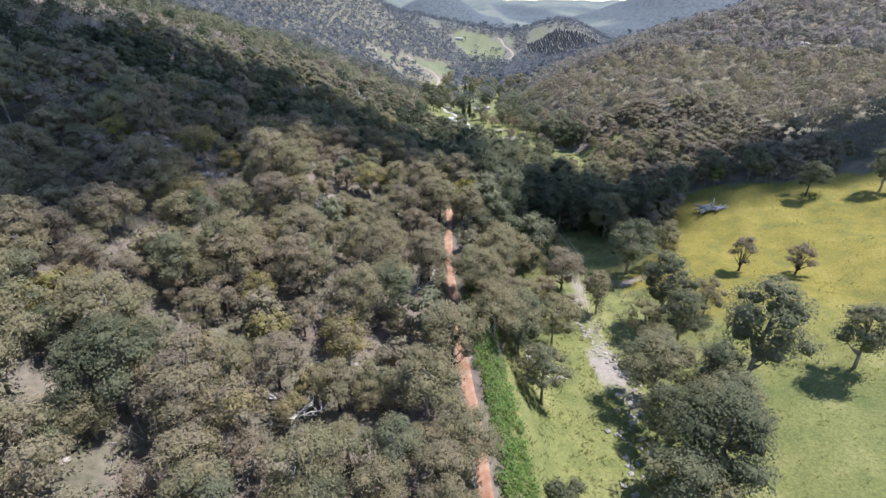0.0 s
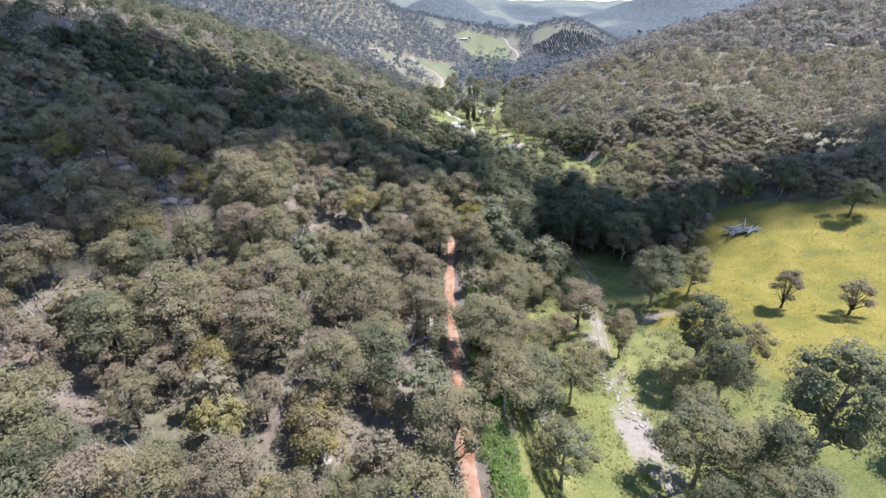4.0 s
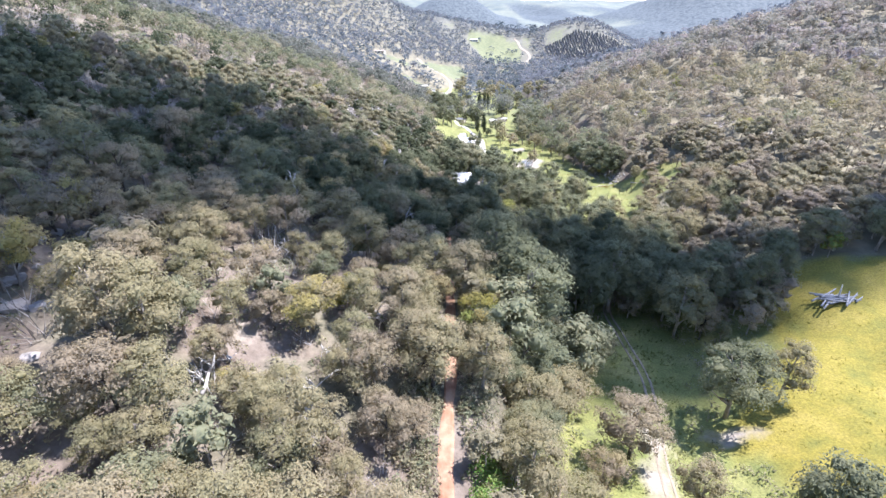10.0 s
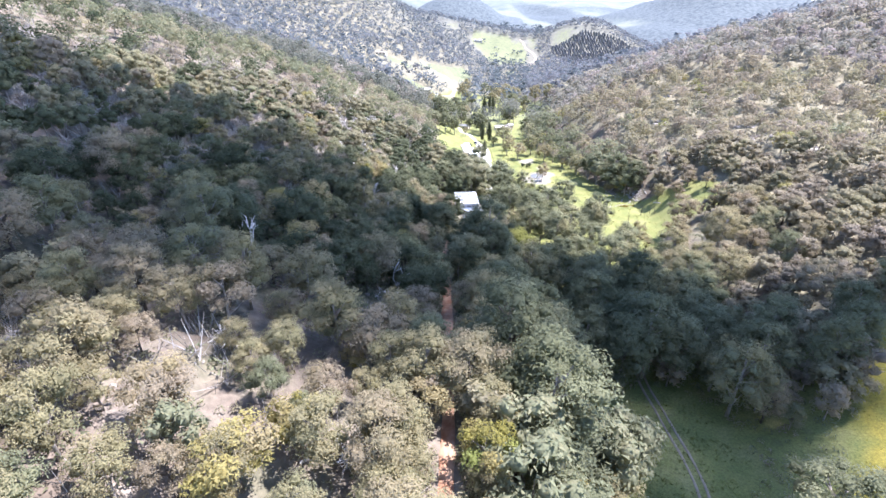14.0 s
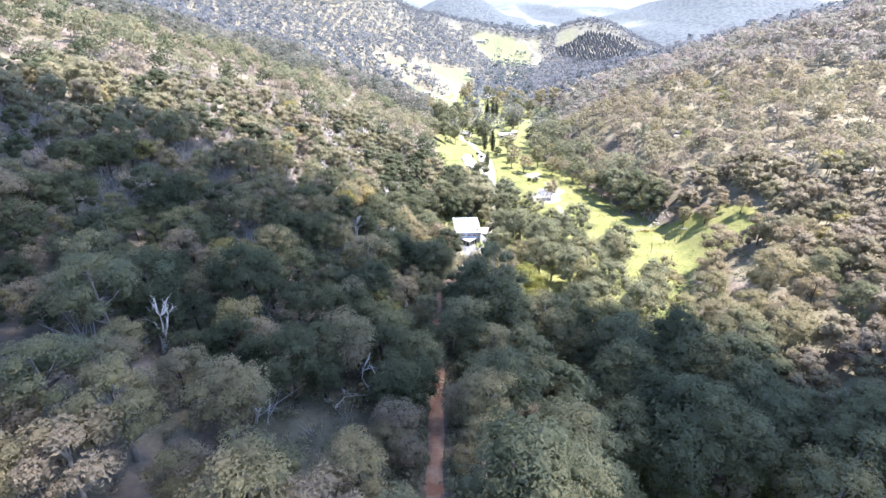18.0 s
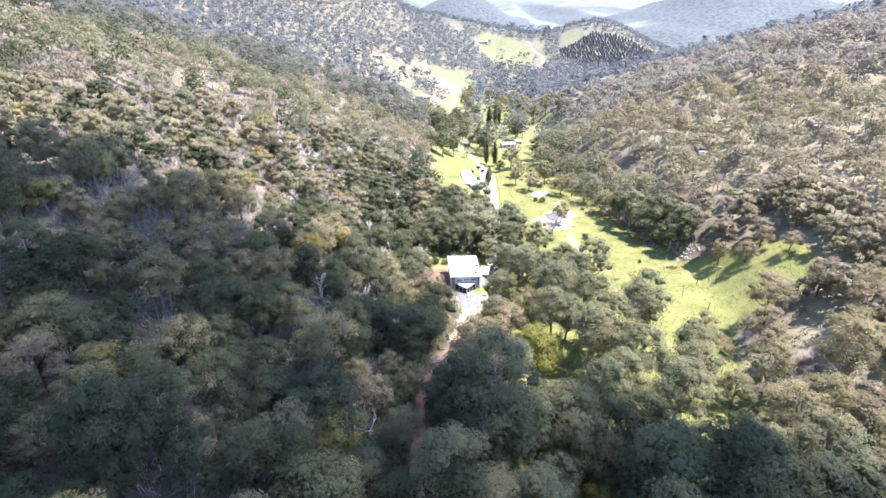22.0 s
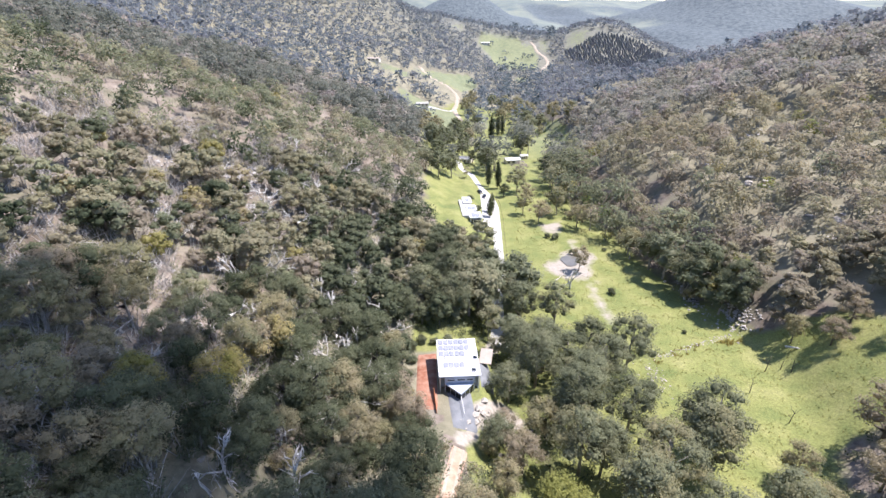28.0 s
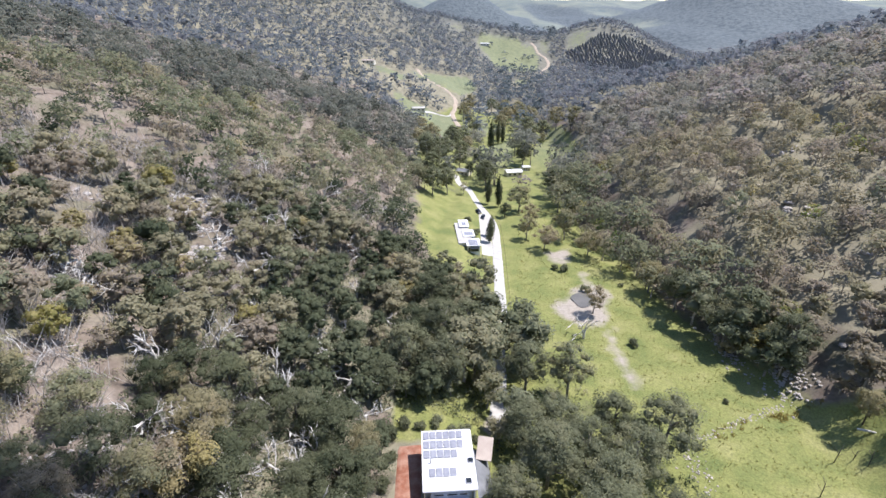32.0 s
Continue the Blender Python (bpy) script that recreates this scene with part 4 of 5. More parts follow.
# ---- single trees and bushes ---------------------------------------------
SPAN = {"gum_tree": 7.9, "box_tree": 8.1, "wattle_tree": 7.3, "river_gum": 11.6, "scrub_tree": 7.5}
for kind, tx, ty, wide in (
    # along the creek
    ("river_gum", 11, -208, 10.5), ("river_gum", 33, -207, 14), ("river_gum", 52, -205, 18), ("river_gum", 43, -209, 12), ("river_gum", 34, -228, 18), ("river_gum", 25, -234, 13), ("river_gum", 48, -186, 12),
    ("river_gum", 72, -206, 12), ("gum_tree", 18, -186, 12), ("river_gum", 51, -145, 15.5), ("gum_tree", 62, -143, 11), ("box_tree", 28, -155, 15), ("gum_tree", 34, -169, 10), ("river_gum", 47, -177, 15),
    ("gum_tree", 57, -179, 10), ("gum_tree", 14, -150, 13), ("gum_tree", 4, -178, 11), ("box_tree", 20, -163, 9), ("gum_tree", 13, -171, 11), ("river_gum", 32, -107, 15), ("river_gum", 47, -103, 15), ("river_gum", 62, -106, 14), ("river_gum", 73, -112, 13),
    ("gum_tree", 38, -196, 10), ("river_gum", 40, -218, 13), ("gum_tree", 21, -141, 11), ("box_tree", 30, -126, 10),
    ("gum_tree", 9, -160, 11), ("gum_tree", 8, -140, 11), ("gum_tree", 16, -128, 12), ("gum_tree", 10, -190, 9), ("gum_tree", 40, -184, 10), ("gum_tree", 24, -176, 9), ("gum_tree", 30, -217, 11), ("river_gum", 55, -97, 14), ("river_gum", 40, -94, 14), ("river_gum", 25, -101, 13), ("river_gum", 68, -98, 14), ("river_gum", 80, -106, 12),
    ("scrub_tree", 121, -119, 13), ("river_gum", 140, -126, 12), ("river_gum", 86, -98, 12), ("river_gum", 100, -92, 13), ("river_gum", 114, -96, 13),
    # valley floor below the house
    ("river_gum", 31, -34, 14), ("river_gum", 47, -22, 14), ("river_gum", 45, -53, 14), ("gum_tree", 68, -45, 12), ("gum_tree", 65, -22, 8), ("box_tree", 84, -16, 14), ("scrub_tree", 55, -60, 9), ("gum_tree", 80, -50, 15),
    ("box_tree", 76, -63, 11), ("river_gum", 62, -71, 14), ("river_gum", 33, -73, 16), ("box_tree", 9, -30, 8), ("river_gum", 26, -11, 14), ("river_gum", 36, -45, 12), ("river_gum", 36, -60, 13), ("river_gum", 12, -43, 10), 
    ("river_gum", 28, 30, 11), ("river_gum", 43, 11, 12.5), ("river_gum", 19, 4, 13), ("river_gum", 29, -1, 13), ("river_gum", 37, -10, 12), ("river_gum", 36, 6, 12), ("box_tree", 9.5, -16, 8), ("box_tree", 19, -13, 11), ("box_tree", 13, -22, 10), ("river_gum", 50, -17, 13), ("river_gum", 22, 14, 12), ("river_gum", 56, -32, 11),
    ("river_gum", 12, -2, 9), ("river_gum", 15, 12, 11), ("river_gum", 27, 8, 11), ("river_gum", 34, 16, 11), ("river_gum", 24, -22, 12), ("river_gum", 38, -26, 13), ("river_gum", 28, -22, 11), ("river_gum", 42, -38, 12), ("river_gum", 29, -52, 12), ("river_gum", 52, -44, 12), ("gum_tree", 72, -56, 11), ("gum_tree", 86, -40, 12), ("box_tree", 84, -60, 11), ("river_gum", 52, -72, 12), ("river_gum", 44, -66, 11),
    ("gum_tree", 74, -36, 9), ("gum_tree", 62, -31, 9), ("gum_tree", 66, -58, 12), ("gum_tree", 92, -50, 12), ("box_tree", 94, -34, 12), ("gum_tree", 90, -66, 12), ("box_tree", 96, -16, 11), ("gum_tree", 60, -48, 10), ("box_tree", 99, -60, 11), ("gum_tree", 74, -70, 12), ("gum_tree", 58, -66, 11), ("box_tree", 102, -44, 11), ("gum_tree", 100, -28, 10),
    ("box_tree", 4.5, -41, 7), ("scrub_tree", 1.5, -55, 9), ("gum_tree", -8.5, -43, 6), ("gum_tree", 8, -53, 9), ("scrub_tree", -11, -54, 7), ("gum_tree", -6.5, -33, 6),
    ("gum_tree", -10, -66, 7), ("scrub_tree", -4.6, -70, 7), ("gum_tree", -10.2, -79, 7), ("scrub_tree", -4.2, -84, 7), ("gum_tree", -9.6, -98, 7),
    # grove behind the house
    ("river_gum", -10, 29, 12), ("river_gum", -1, 27, 12), ("river_gum", 7, 34, 10), ("scrub_tree", -15, 20, 10), ("river_gum", 18, 31, 12), ("river_gum", 4, 46, 12), ("scrub_tree", -10, 40, 11), ("river_gum", -2, 38, 12), ("scrub_tree", 8, 55, 11), ("river_gum", 20, 42, 11), ("gum_tree", 7, 62, 10), ("scrub_tree", -6, 55, 12), ("gum_tree", 4, 70, 9),
    ("scrub_tree", -14.5, -13, 6), ("scrub_tree", -15, -5, 6), ("gum_tree", -13, -20, 7), ("gum_tree", -15.5, 3, 7), ("box_tree", 6.4, -21, 5), ("scrub_tree", -8.5, -25, 6),
    # round the gardens up the valley
    ("river_gum", -19, 170, 11.5), ("river_gum", -12, 166, 11.5), ("river_gum", -5, 177, 11), ("river_gum", -11, 224, 14), ("river_gum", -18, 219, 14), ("river_gum", 1, 248, 12), ("river_gum", -5, 308, 17), ("gum_tree", 5, 336, 14), ("river_gum", 16, 202, 15), ("scrub_tree", 13, 257, 11),
    ("scrub_tree", 23, 155, 7), ("river_gum", 30.7, 164, 12), ("river_gum", 58, 345, 17), ("river_gum", 45.6, 278, 15), ("river_gum", 51, 190, 14), ("gum_tree", 61, 203, 14), ("gum_tree", 86, 288, 9), ("river_gum", 73, 366, 16), ("gum_tree", 86, 378, 17), ("gum_tree", 95, 352, 17), ("gum_tree", 14, 385, 15),
    ("gum_tree", 4, 454, 16), ("gum_tree", -26, 256, 12), ("gum_tree", -30, 333, 13), ("river_gum", -14, 196, 12), ("scrub_tree", -7, 206, 10), ("river_gum", -20, 240, 13), ("river_gum", -9, 262, 13), ("gum_tree", -18, 284, 14), ("river_gum", 2, 284, 12), ("gum_tree", -20, 310, 13), ("scrub_tree", 8, 232, 9), ("gum_tree", 49, 490, 18), ("gum_tree", 63, 478, 18), ("gum_tree", 36, 512, 18),
    ("gum_tree", 12, 500, 18), ("gum_tree", 46, 430, 17), ("gum_tree", 60, 412, 17), ("gum_tree", 54, 446, 17), ("gum_tree", 69, 430, 17), ("river_gum", 62, 380, 15), ("gum_tree", 40, 400, 15), ("scrub_tree", 26, 329, 8), ("gum_tree", 10, 420, 13), ("gum_tree", -3, 352, 12), ("gum_tree", -22, 300, 12), ("gum_tree", 6, 314, 12),
    # edge of the meadow
    ("box_tree", 93, 13, 8), ("box_tree", 88, 19, 7.5), ("box_tree", 99, 17, 8), ("box_tree", 103, 9, 7), ("box_tree", 77, -26, 10), ("gum_tree", 44, 70, 8), ("gum_tree", 36, 118, 11), ("gum_tree", 33, 143, 10), ("gum_tree", 30, 128, 9), ("gum_tree", 52, 112, 11), ("gum_tree", 46, 128, 12), ("river_gum", 76, 56, 13), ("river_gum", 84, 41, 13), ("river_gum", 70, 72, 13), ("gum_tree", 66, 84, 11),
):
    plant(kind, tx, ty, wide / SPAN[kind])

def bush_model(name, label, tint, seed, height, reach, count, size, column=False):
    """A bush, or a narrow column of leaves, with a short stem."""
    r = np.random.RandomState(seed)
    n = 11 if not column else 14
    if column:
        zs = np.linspace(0.1, 0.93, n) * height
        c = np.stack([r.normal(0, 0.08 * reach, n), r.normal(0, 0.08 * reach, n), zs], -1)
        rad = reach * np.clip(np.sin(np.linspace(0.75, 2.95, n)), 0.25, 1)
    else:
        c = np.stack([r.uniform(-0.6, 0.6, n) * reach, r.uniform(-0.6, 0.6, n) * reach, r.uniform(0.25, 0.75, n) * height], -1)
        rad = r.uniform(0.45, 0.7, n) * reach
    v, f, k, cores = leafy(r, c, rad, int(count * 0.8), size * 1.1, 0.55)
    root = thing(name, label, "bush" if not column else "tree")
    stem = [((0, 0, -0.4), (0, 0, height * 0.35), (0, 0, height * 0.7))]
    part("trunk", tubes_mesh("trunk", [(stem[0], [0.05 * reach + 0.05, 0.05 * reach, 0.02 * reach])], BARK_DARK), root)
    part("crown", tri_mesh("crown", v, f, [LEAF], {"tint": np.clip(tint + r.uniform(-0.05, 0.05, n)[k], 0, 1), "leaf_tone": np.clip(r.normal(0.5, 0.1, len(f)) + r.uniform(-0.15, 0.15, n)[k], 0, 1)}, np.zeros(len(f)), cores), root)
    return root


def place(ob, x, y, s=1.0, turn=0.0, first=False):
    m = Matrix.LocRotScale((x, y, float(ground_z(x, y))), Euler((0, 0, turn)), (s, s, s))
    if first:
        ob.matrix_basis = m
        return ob
    return copy_thing_scaled(ob, m)


def vase_tree(name, label, tint, seed, height, reach, leaves):
    """A lone tree whose limbs fan upwards from a short trunk."""
    r = np.random.RandomState(seed)
    root = thing(name, label, "tree")
    limbs, centres = [([np.array((0, 0, -0.4)), np.array((0.1, 0, 0.1 * height)), np.array((0.15, 0.05, 0.2 * height))], [0.34, 0.28, 0.2])], []
    for i in range(16):
        a, out = i * 2.4 + r.uniform(-0.3, 0.3), reach * (0.25 + 0.75 * (i + 0.5) / 16) ** 0.8
        f = 1.0 - 0.42 * (out / reach) ** 1.5 - r.uniform(0, 0.32) * (out / reach)
        tip = np.array((math.cos(a) * out * 0.85, math.sin(a) * out * 0.85, height * max(0.42, f) - 0.9))
        limbs.append(([np.array((0.1, 0, 0.13 * height)), tip * np.array((0.42, 0.42, 0.62)), tip], [0.13, 0.08, 0.025]))
        centres.append(tip)
    c, rad = np.array(centres), r.uniform(1.15, 1.55, 16)
    v, f, k, cores = leafy(r, c, rad, leaves, 0.2, 0.45)
    part("trunk", tubes_mesh("trunk", limbs, BARK_DARK), root)
    part("crown", tri_mesh("crown", v, f, [LEAF], {"tint": np.clip(tint + r.uniform(-0.05, 0.05, 16)[k], 0, 1), "leaf_tone": np.clip(r.normal(0.48, 0.1, len(f)) + r.uniform(-0.15, 0.15, 16)[k], 0, 1)}, np.zeros(len(f)), cores), root)
    return root


place(vase_tree("meadow_tree", "lone purplish grey box tree in the flowering meadow", 0.55, 311, 12.5, 3.4, 4400), 77.5, -158, 1.0, 0, True)
place(vase_tree("meadow_tree", "sparse grey box tree with a fanned crown in the flowering meadow", 0.66, 317, 11.2, 4.0, 3600), 88.5, -165, 1.0, 1.0, True)
bush = bush_model("round_bush", "dark green round bush on the grass", 0.22, 301, 2.2, 1.6, 900, 0.17)
for i, (bx, by, bs) in enumerate(((51, 53, 1.0), (-1, 91, 1.1), (-3, 97, 0.9), (45, 84, 1.1), (40, 99, 1.2), (37, 100, 0.9), (62, -40, 0.9), (66, 30, 0.5), (58, 88, 0.6), (12, -228, 1.2), (8, -232, 1.4), (11, -236, 1.3), (14, 92, 0.6), (9, 131, 1.0), (8, 126, 0.9), (5, 139, 1.1), (7.4, -3.6, 0.8), (-9, 13, 1.0), (-6, 12.5, 0.8), (-3, 14, 1.0), (0.5, 13, 0.8), (3.5, 14.5, 1.0), (-11.5, 10, 1.2), (-11, 4, 0.9), (-11.5, -3, 1.0), (-11.2, -9, 1.1), (-10.5, -15, 1.2), (6, 13, 0.9), (-7.5, -20, 1.0))):
    place(bush, bx, by, bs, i * 1.3, i == 0)
wattle = bush_model("wattle_bush", "tall bright yellow-green wattle below the house", 1.0, 309, 11.5, 5.4, 6000, 0.25)
place(wattle, 20, -34, 1.0, 0, True)
poplar = bush_model("poplar_tree", "tall narrow dark green poplar on the valley grass", 0.10, 305, 20.0, 2.4, 4000, 0.30, True)
place(poplar, 16, 175, 0.9, 0, True)
place(poplar, 21, 171, 0.9, 2.0)
place(poplar, 26, 329, 1.25, 1.0)
place(poplar, 33, 348, 1.1, 0.4)
place(poplar, 37, 352, 1.0, 2.4)
cypress = bush_model("cypress_tree", "conical green cypress beside the white driveway", 0.2, 306, 11.0, 2.0, 2000, 0.26, True)
place(cypress, 14.2, 124, 1.0, 0, True)
place(cypress, 15.2, 131, 0.95, 2.0)


def thicket(name, x, y, leaves, size, spread_r, tall, tint, tint_var, label, seed):
    """Low plants that nobody could count, joined into one mesh of leaf sprays."""
    r = np.random.RandomState(seed)
    n = len(x)
    s = r.uniform(0.6, 1.35, n)
    c = np.zeros((1, 3))
    q, _ = leaf_sprays(r, c, np.array([1.0]), n * leaves, size / spread_r)
    q = q.reshape(n, leaves, 3, 3) * np.array((spread_r, spread_r, tall)) * s[:, None, None, None]
    q += np.stack([x, y, ground_z(x, y) + tall * 0.35], -1)[:, None, None, :]
    t = np.clip((tint + np.zeros(n))[:, None] + r.normal(0, tint_var, n)[:, None] + r.uniform(-0.04, 0.04, (n, leaves)), 0, 1)
    tone = np.clip(r.normal(0.5, 0.18, (n, leaves)), 0, 1)
    me = quad_mesh(name, q.reshape(-1, 3, 3), [LEAF_WOOD], {"tint": t.ravel(), "leaf_tone": tone.ravel()})
    return tagged(new(name, me), label, "undergrowth", kind="stuff")


r2 = np.random.RandomState(8)
sx, sy = scatter(2.7, 91)
sd = to_path(sx, sy)
keep = clear_of_roads(sx, sy) & (sd < 100) & (r2.uniform(size=len(sx)) < 0.85)
thicket("undergrowth", sx[keep], sy[keep], 26, 0.30, 1.15, 1.2, np.where((sx[keep] > -32) & (sy[keep] > -60) & (sy[keep] < 75), 0.14, 0.42), 0.13, "low grey-green scrub under the trees", 12)
fx, fy = scatter(2.3, 93)
keep = clear_of_roads(fx, fy) & (fx > -50) & (fx < curve_at(fy, STATION, BENCH_X) + 16) & (fy > -115) & (fy < 95) & ((waves(fx, fy, 22, 45) > -0.45) | (fx > -30))
thicket("scrub_thicket", fx[keep], fy[keep], 40, 0.30, 1.5, 1.9, 0.17, 0.07, "dense dark green scrub filling the slope beside the house", 14)
ty = r2.uniform(-275, -24, 1500)
tx = np.interp(ty, [p[1] for p in TRACK_LINE], [p[0] for p in TRACK_LINE]) - 1.8 - r2.uniform(0, 1, 1500) ** 1.3 * 4.5
thicket("track_scrub", tx, ty, 34, 0.26, 1.1, 1.3, 0.42, 0.12, "grey-green scrub crowding the upper edge of the red track", 15)
ty = np.concatenate([r2.uniform(-275, -238, 160), r2.uniform(-176, -26, 800)])
tx = np.interp(ty, [p[1] for p in TRACK_LINE], [p[0] for p in TRACK_LINE]) + 1.9 + r2.uniform(0, 1, 960) ** 1.3 * 5.0
thicket("track_verge", tx, ty, 34, 0.26, 1.1, 1.3, 0.34, 0.14, "green scrub on the lower verge of the red track", 16)
hy = r2.uniform(-238, -176, 640)
hx = curve_at(hy, STATION, BENCH_X) + 3.0 + r2.uniform(0, 1, 640) ** 1.2 * 5.2 + np.where(hy < -215, 1.2, 0)
thicket("bramble_thicket", hx, hy, 60, 0.2, 1.0, 1.2, 0.985, 0.01, "bright green bramble thicket beside the red track", 13)

# ---- rocks, logs and dead trees ------------------------------------------


def rock_mesh(name, spots, mat, seed):
    """Angular boulders joined into one mesh: x, y, size."""
    t = bmesh.new()
    bmesh.ops.create_icosphere(t, subdivisions=1, radius=1.0)
    base = np.array([v.co[:] for v in t.verts])
    tri = np.array([[v.index for v in f.verts] for f in t.faces])
    t.free()
    r = np.random.RandomState(seed)
    vs, fs = [], []
    for i, (px, py, s) in enumerate(spots):
        a = r.uniform(0, 6.28)
        v = base * (1 + r.uniform(-0.28, 0.28, (len(base), 1))) * s * r.uniform((0.7, 0.6, 0.35), (1.3, 1.1, 0.75))
        v = np.stack([v[:, 0] * math.cos(a) - v[:, 1] * math.sin(a), v[:, 0] * math.sin(a) + v[:, 1] * math.cos(a), v[:, 2]], -1)
        vs.append(v + np.array((px, py, float(ground_z(px, py)) + 0.1 * s)))
        fs.append(tri + i * len(base))
    return mesh_from(name, np.concatenate(vs), np.concatenate(fs), mat)


r3 = np.random.RandomState(17)


def rocks_in(n, cx, cy, rx, ry, lo, hi):
    return [(cx + r3.normal() * rx, cy + r3.normal() * ry, r3.uniform(lo, hi) ** 1.0) for _ in range(n)]


slope_rocks = []
sx, sy = scatter(7.0, 95)
sel = np.where((to_path(sx, sy) < 130) & clear_of_roads(sx, sy) & (sx < curve_at(sy, STATION, BENCH_X) - 4) & (r3.uniform(size=len(sx)) < 0.4))[0]
slope_rocks += [(sx[i], sy[i], r3.uniform(0.25, 0.8)) for i in sel]
tagged(new("slope_rocks", rock_mesh("slope_rocks", slope_rocks, ROCK, 5)), "grey boulders strewn over the wooded slope", "rocks", kind="stuff")
out = rocks_in(110, -73, 61, 4, 3.5, 0.4, 1.4) + rocks_in(80, -60, 41, 4, 3, 0.35, 1.1) + rocks_in(50, -88, 52, 3, 3, 0.3, 0.9) + rocks_in(34, -49, -16, 4, 4, 0.3, 0.8) + rocks_in(40, -72, -160, 6, 8, 0.6, 1.6)
tagged(new("outcrop_rocks", rock_mesh("outcrop_rocks", out, PALE_ROCK, 6)), "pale rock outcrop on the bare hillside", "rocks", kind="stuff")
right_rocks = []
for i in range(16):
    oy = r3.uniform(-10, 150)
    ox = float(curve_at(oy, STATION, RIGHT_X)) + r3.uniform(14, 95)
    right_rocks += rocks_in(9, ox, oy, 3.0, 2.5, 0.5, 1.7)
foot = rocks_in(240, 83, 38, 2.6, 4.2, 0.16, 0.6) + rocks_in(140, 77.5, 52, 2.2, 5, 0.14, 0.5) + rocks_in(50, 235, 86, 8, 8, 1.5, 4.0) + rocks_in(30, 80, 60, 4, 10, 0.5, 1.2)
tagged(new("cliff_rocks", rock_mesh("cliff_rocks", foot + right_rocks, PALE_ROCK, 7)), "tumbled grey rocks at the foot of the slope", "rocks", kind="stuff")
creek = [(float(np.interp(t, [-232, -212, -200, -185, -174], [22, 26.5, 32, 28.5, 29])) + r3.normal() * 1.6, t, r3.uniform(0.2, 0.7)) for t in np.arange(-232, -172, 0.4)] + rocks_in(60, 8, -14, 3, 3, 0.3, 1.0) + rocks_in(60, 50, 9, 1.4, 4, 0.12, 0.35) + [(52 + 27 * q + r3.normal() * 0.6, 17 + 12.5 * q + r3.normal() * 0.6, r3.uniform(0.12, 0.34)) for q in np.linspace(0, 1, 120)]
tagged(new("creek_stones", rock_mesh("creek_stones", creek, ROCK, 8)), "pale stones in the dry creek bed", "rocks", kind="stuff")


def bare_tree(name, label, height, seed, fallen=False):
    """A leafless bleached tree: a stem and forking limbs."""
    r = np.random.RandomState(seed)
    def limb(p, d, length, rad, depth):
        path, q, w = [p], p, d
        for i in range(3):
            w = w + r.normal(size=3) * 0.22
            w = w / np.linalg.norm(w)
            q = q + w * length / 3
            path.append(q)
        items.append((path, [rad, rad * 0.8, rad * 0.6, rad * 0.35]))
        if depth:
            for _ in range(3):
                e = w + r.normal(size=3) * 0.6 + np.array((0, 0, 0.2))
                limb(path[r.randint(1, 4)], e / np.linalg.norm(e), length * r.uniform(0.45, 0.7), rad * 0.5, depth - 1)
    root = thing(name, label, "dead tree" if not fallen else "log", group="dead trees on the slope")
    items = []
    limb(np.array((0, 0, -0.3)), np.array((0.1, 0, 1.0)), height * 0.55, height * 0.040, 0)
    stem = items[0]
    part("trunk", tubes_mesh("trunk", [stem], DEAD_WOOD, 6), root)
    for i in range(5):
        items = []
        d = r.normal(size=3) + np.array((0, 0, 0.7))
        limb(np.asarray(stem[0][1 + i % 3]), d / np.linalg.norm(d), height * r.uniform(0.3, 0.5), height * 0.020, 2)
        part("branch", tubes_mesh("branch", items, DEAD_WOOD, 4), root)
    return root


dead = [bare_tree("dead_tree", "bleached leafless dead tree on the scrubby slope", 7.0, 61 + i) for i in range(4)]
dead_spots = [(-30, -28), (-24, -8), (-36, 4), (-18, 12), (-41, -20), (-27, 22), (-50, 14), (-33, 40), (-20, -52), (-46, -60), (-15, -78), (-38, 60), (-58, 36), (-44, -112), (-22, -168), (-30, -230), (-26, -244), (-62, -6), (-16, 44), (-29, -120), (-28, -18), (-33, -12), (-25, 2), (-38, -6), (-21, -30), (-31, 8), (-43, 2), (-19, 24), (-30, 30), (-45, 48), (-52, -30), (-56, -44), (-24, -64), (-17, -110), (-50, 70), (-40, 78), (-27, -36), (-35, 14), (-22, 16), (-47, -8), (-31, -44), (-38, 34), (-54, 22), (-26, 50), (-43, 62), (-18, -14), (-60, 50), (-66, 20), (38, 56)]
rd = np.random.RandomState(29)
dead_spots += [(rd.uniform(-78, -14), rd.uniform(-50, 115)) for _ in range(34)]
for i, (px, py) in enumerate(dead_spots):
    m = Matrix.LocRotScale((px, py, float(ground_z(px, py))), Euler((0, 0, i * 2.1)), (1, 1, 1))
    if i < 4:
        dead[i].matrix_basis = m
    else:
        copy_thing_scaled(dead[i % 4], Matrix.LocRotScale((px, py, float(ground_z(px, py))), Euler((0, 0, i * 2.1)), Vector((1, 1, 1)) * r3.uniform(0.9, 1.5)))
fallen = [bare_tree("fallen_tree", "bleached fallen tree lying on the slope", 7.5, 81 + i, True) for i in range(3)]
spots = [(-21, -20), (-34, -34), (-12, -62), (-44, -44), (-26, -96), (-19, -152), (-36, -176), (-52, -132), (-40, 26), (-24, 34), (-60, -60), (-14, -196), (-34, -140), (-30, -6), (-48, -88), (12, -192), (14, -200)]
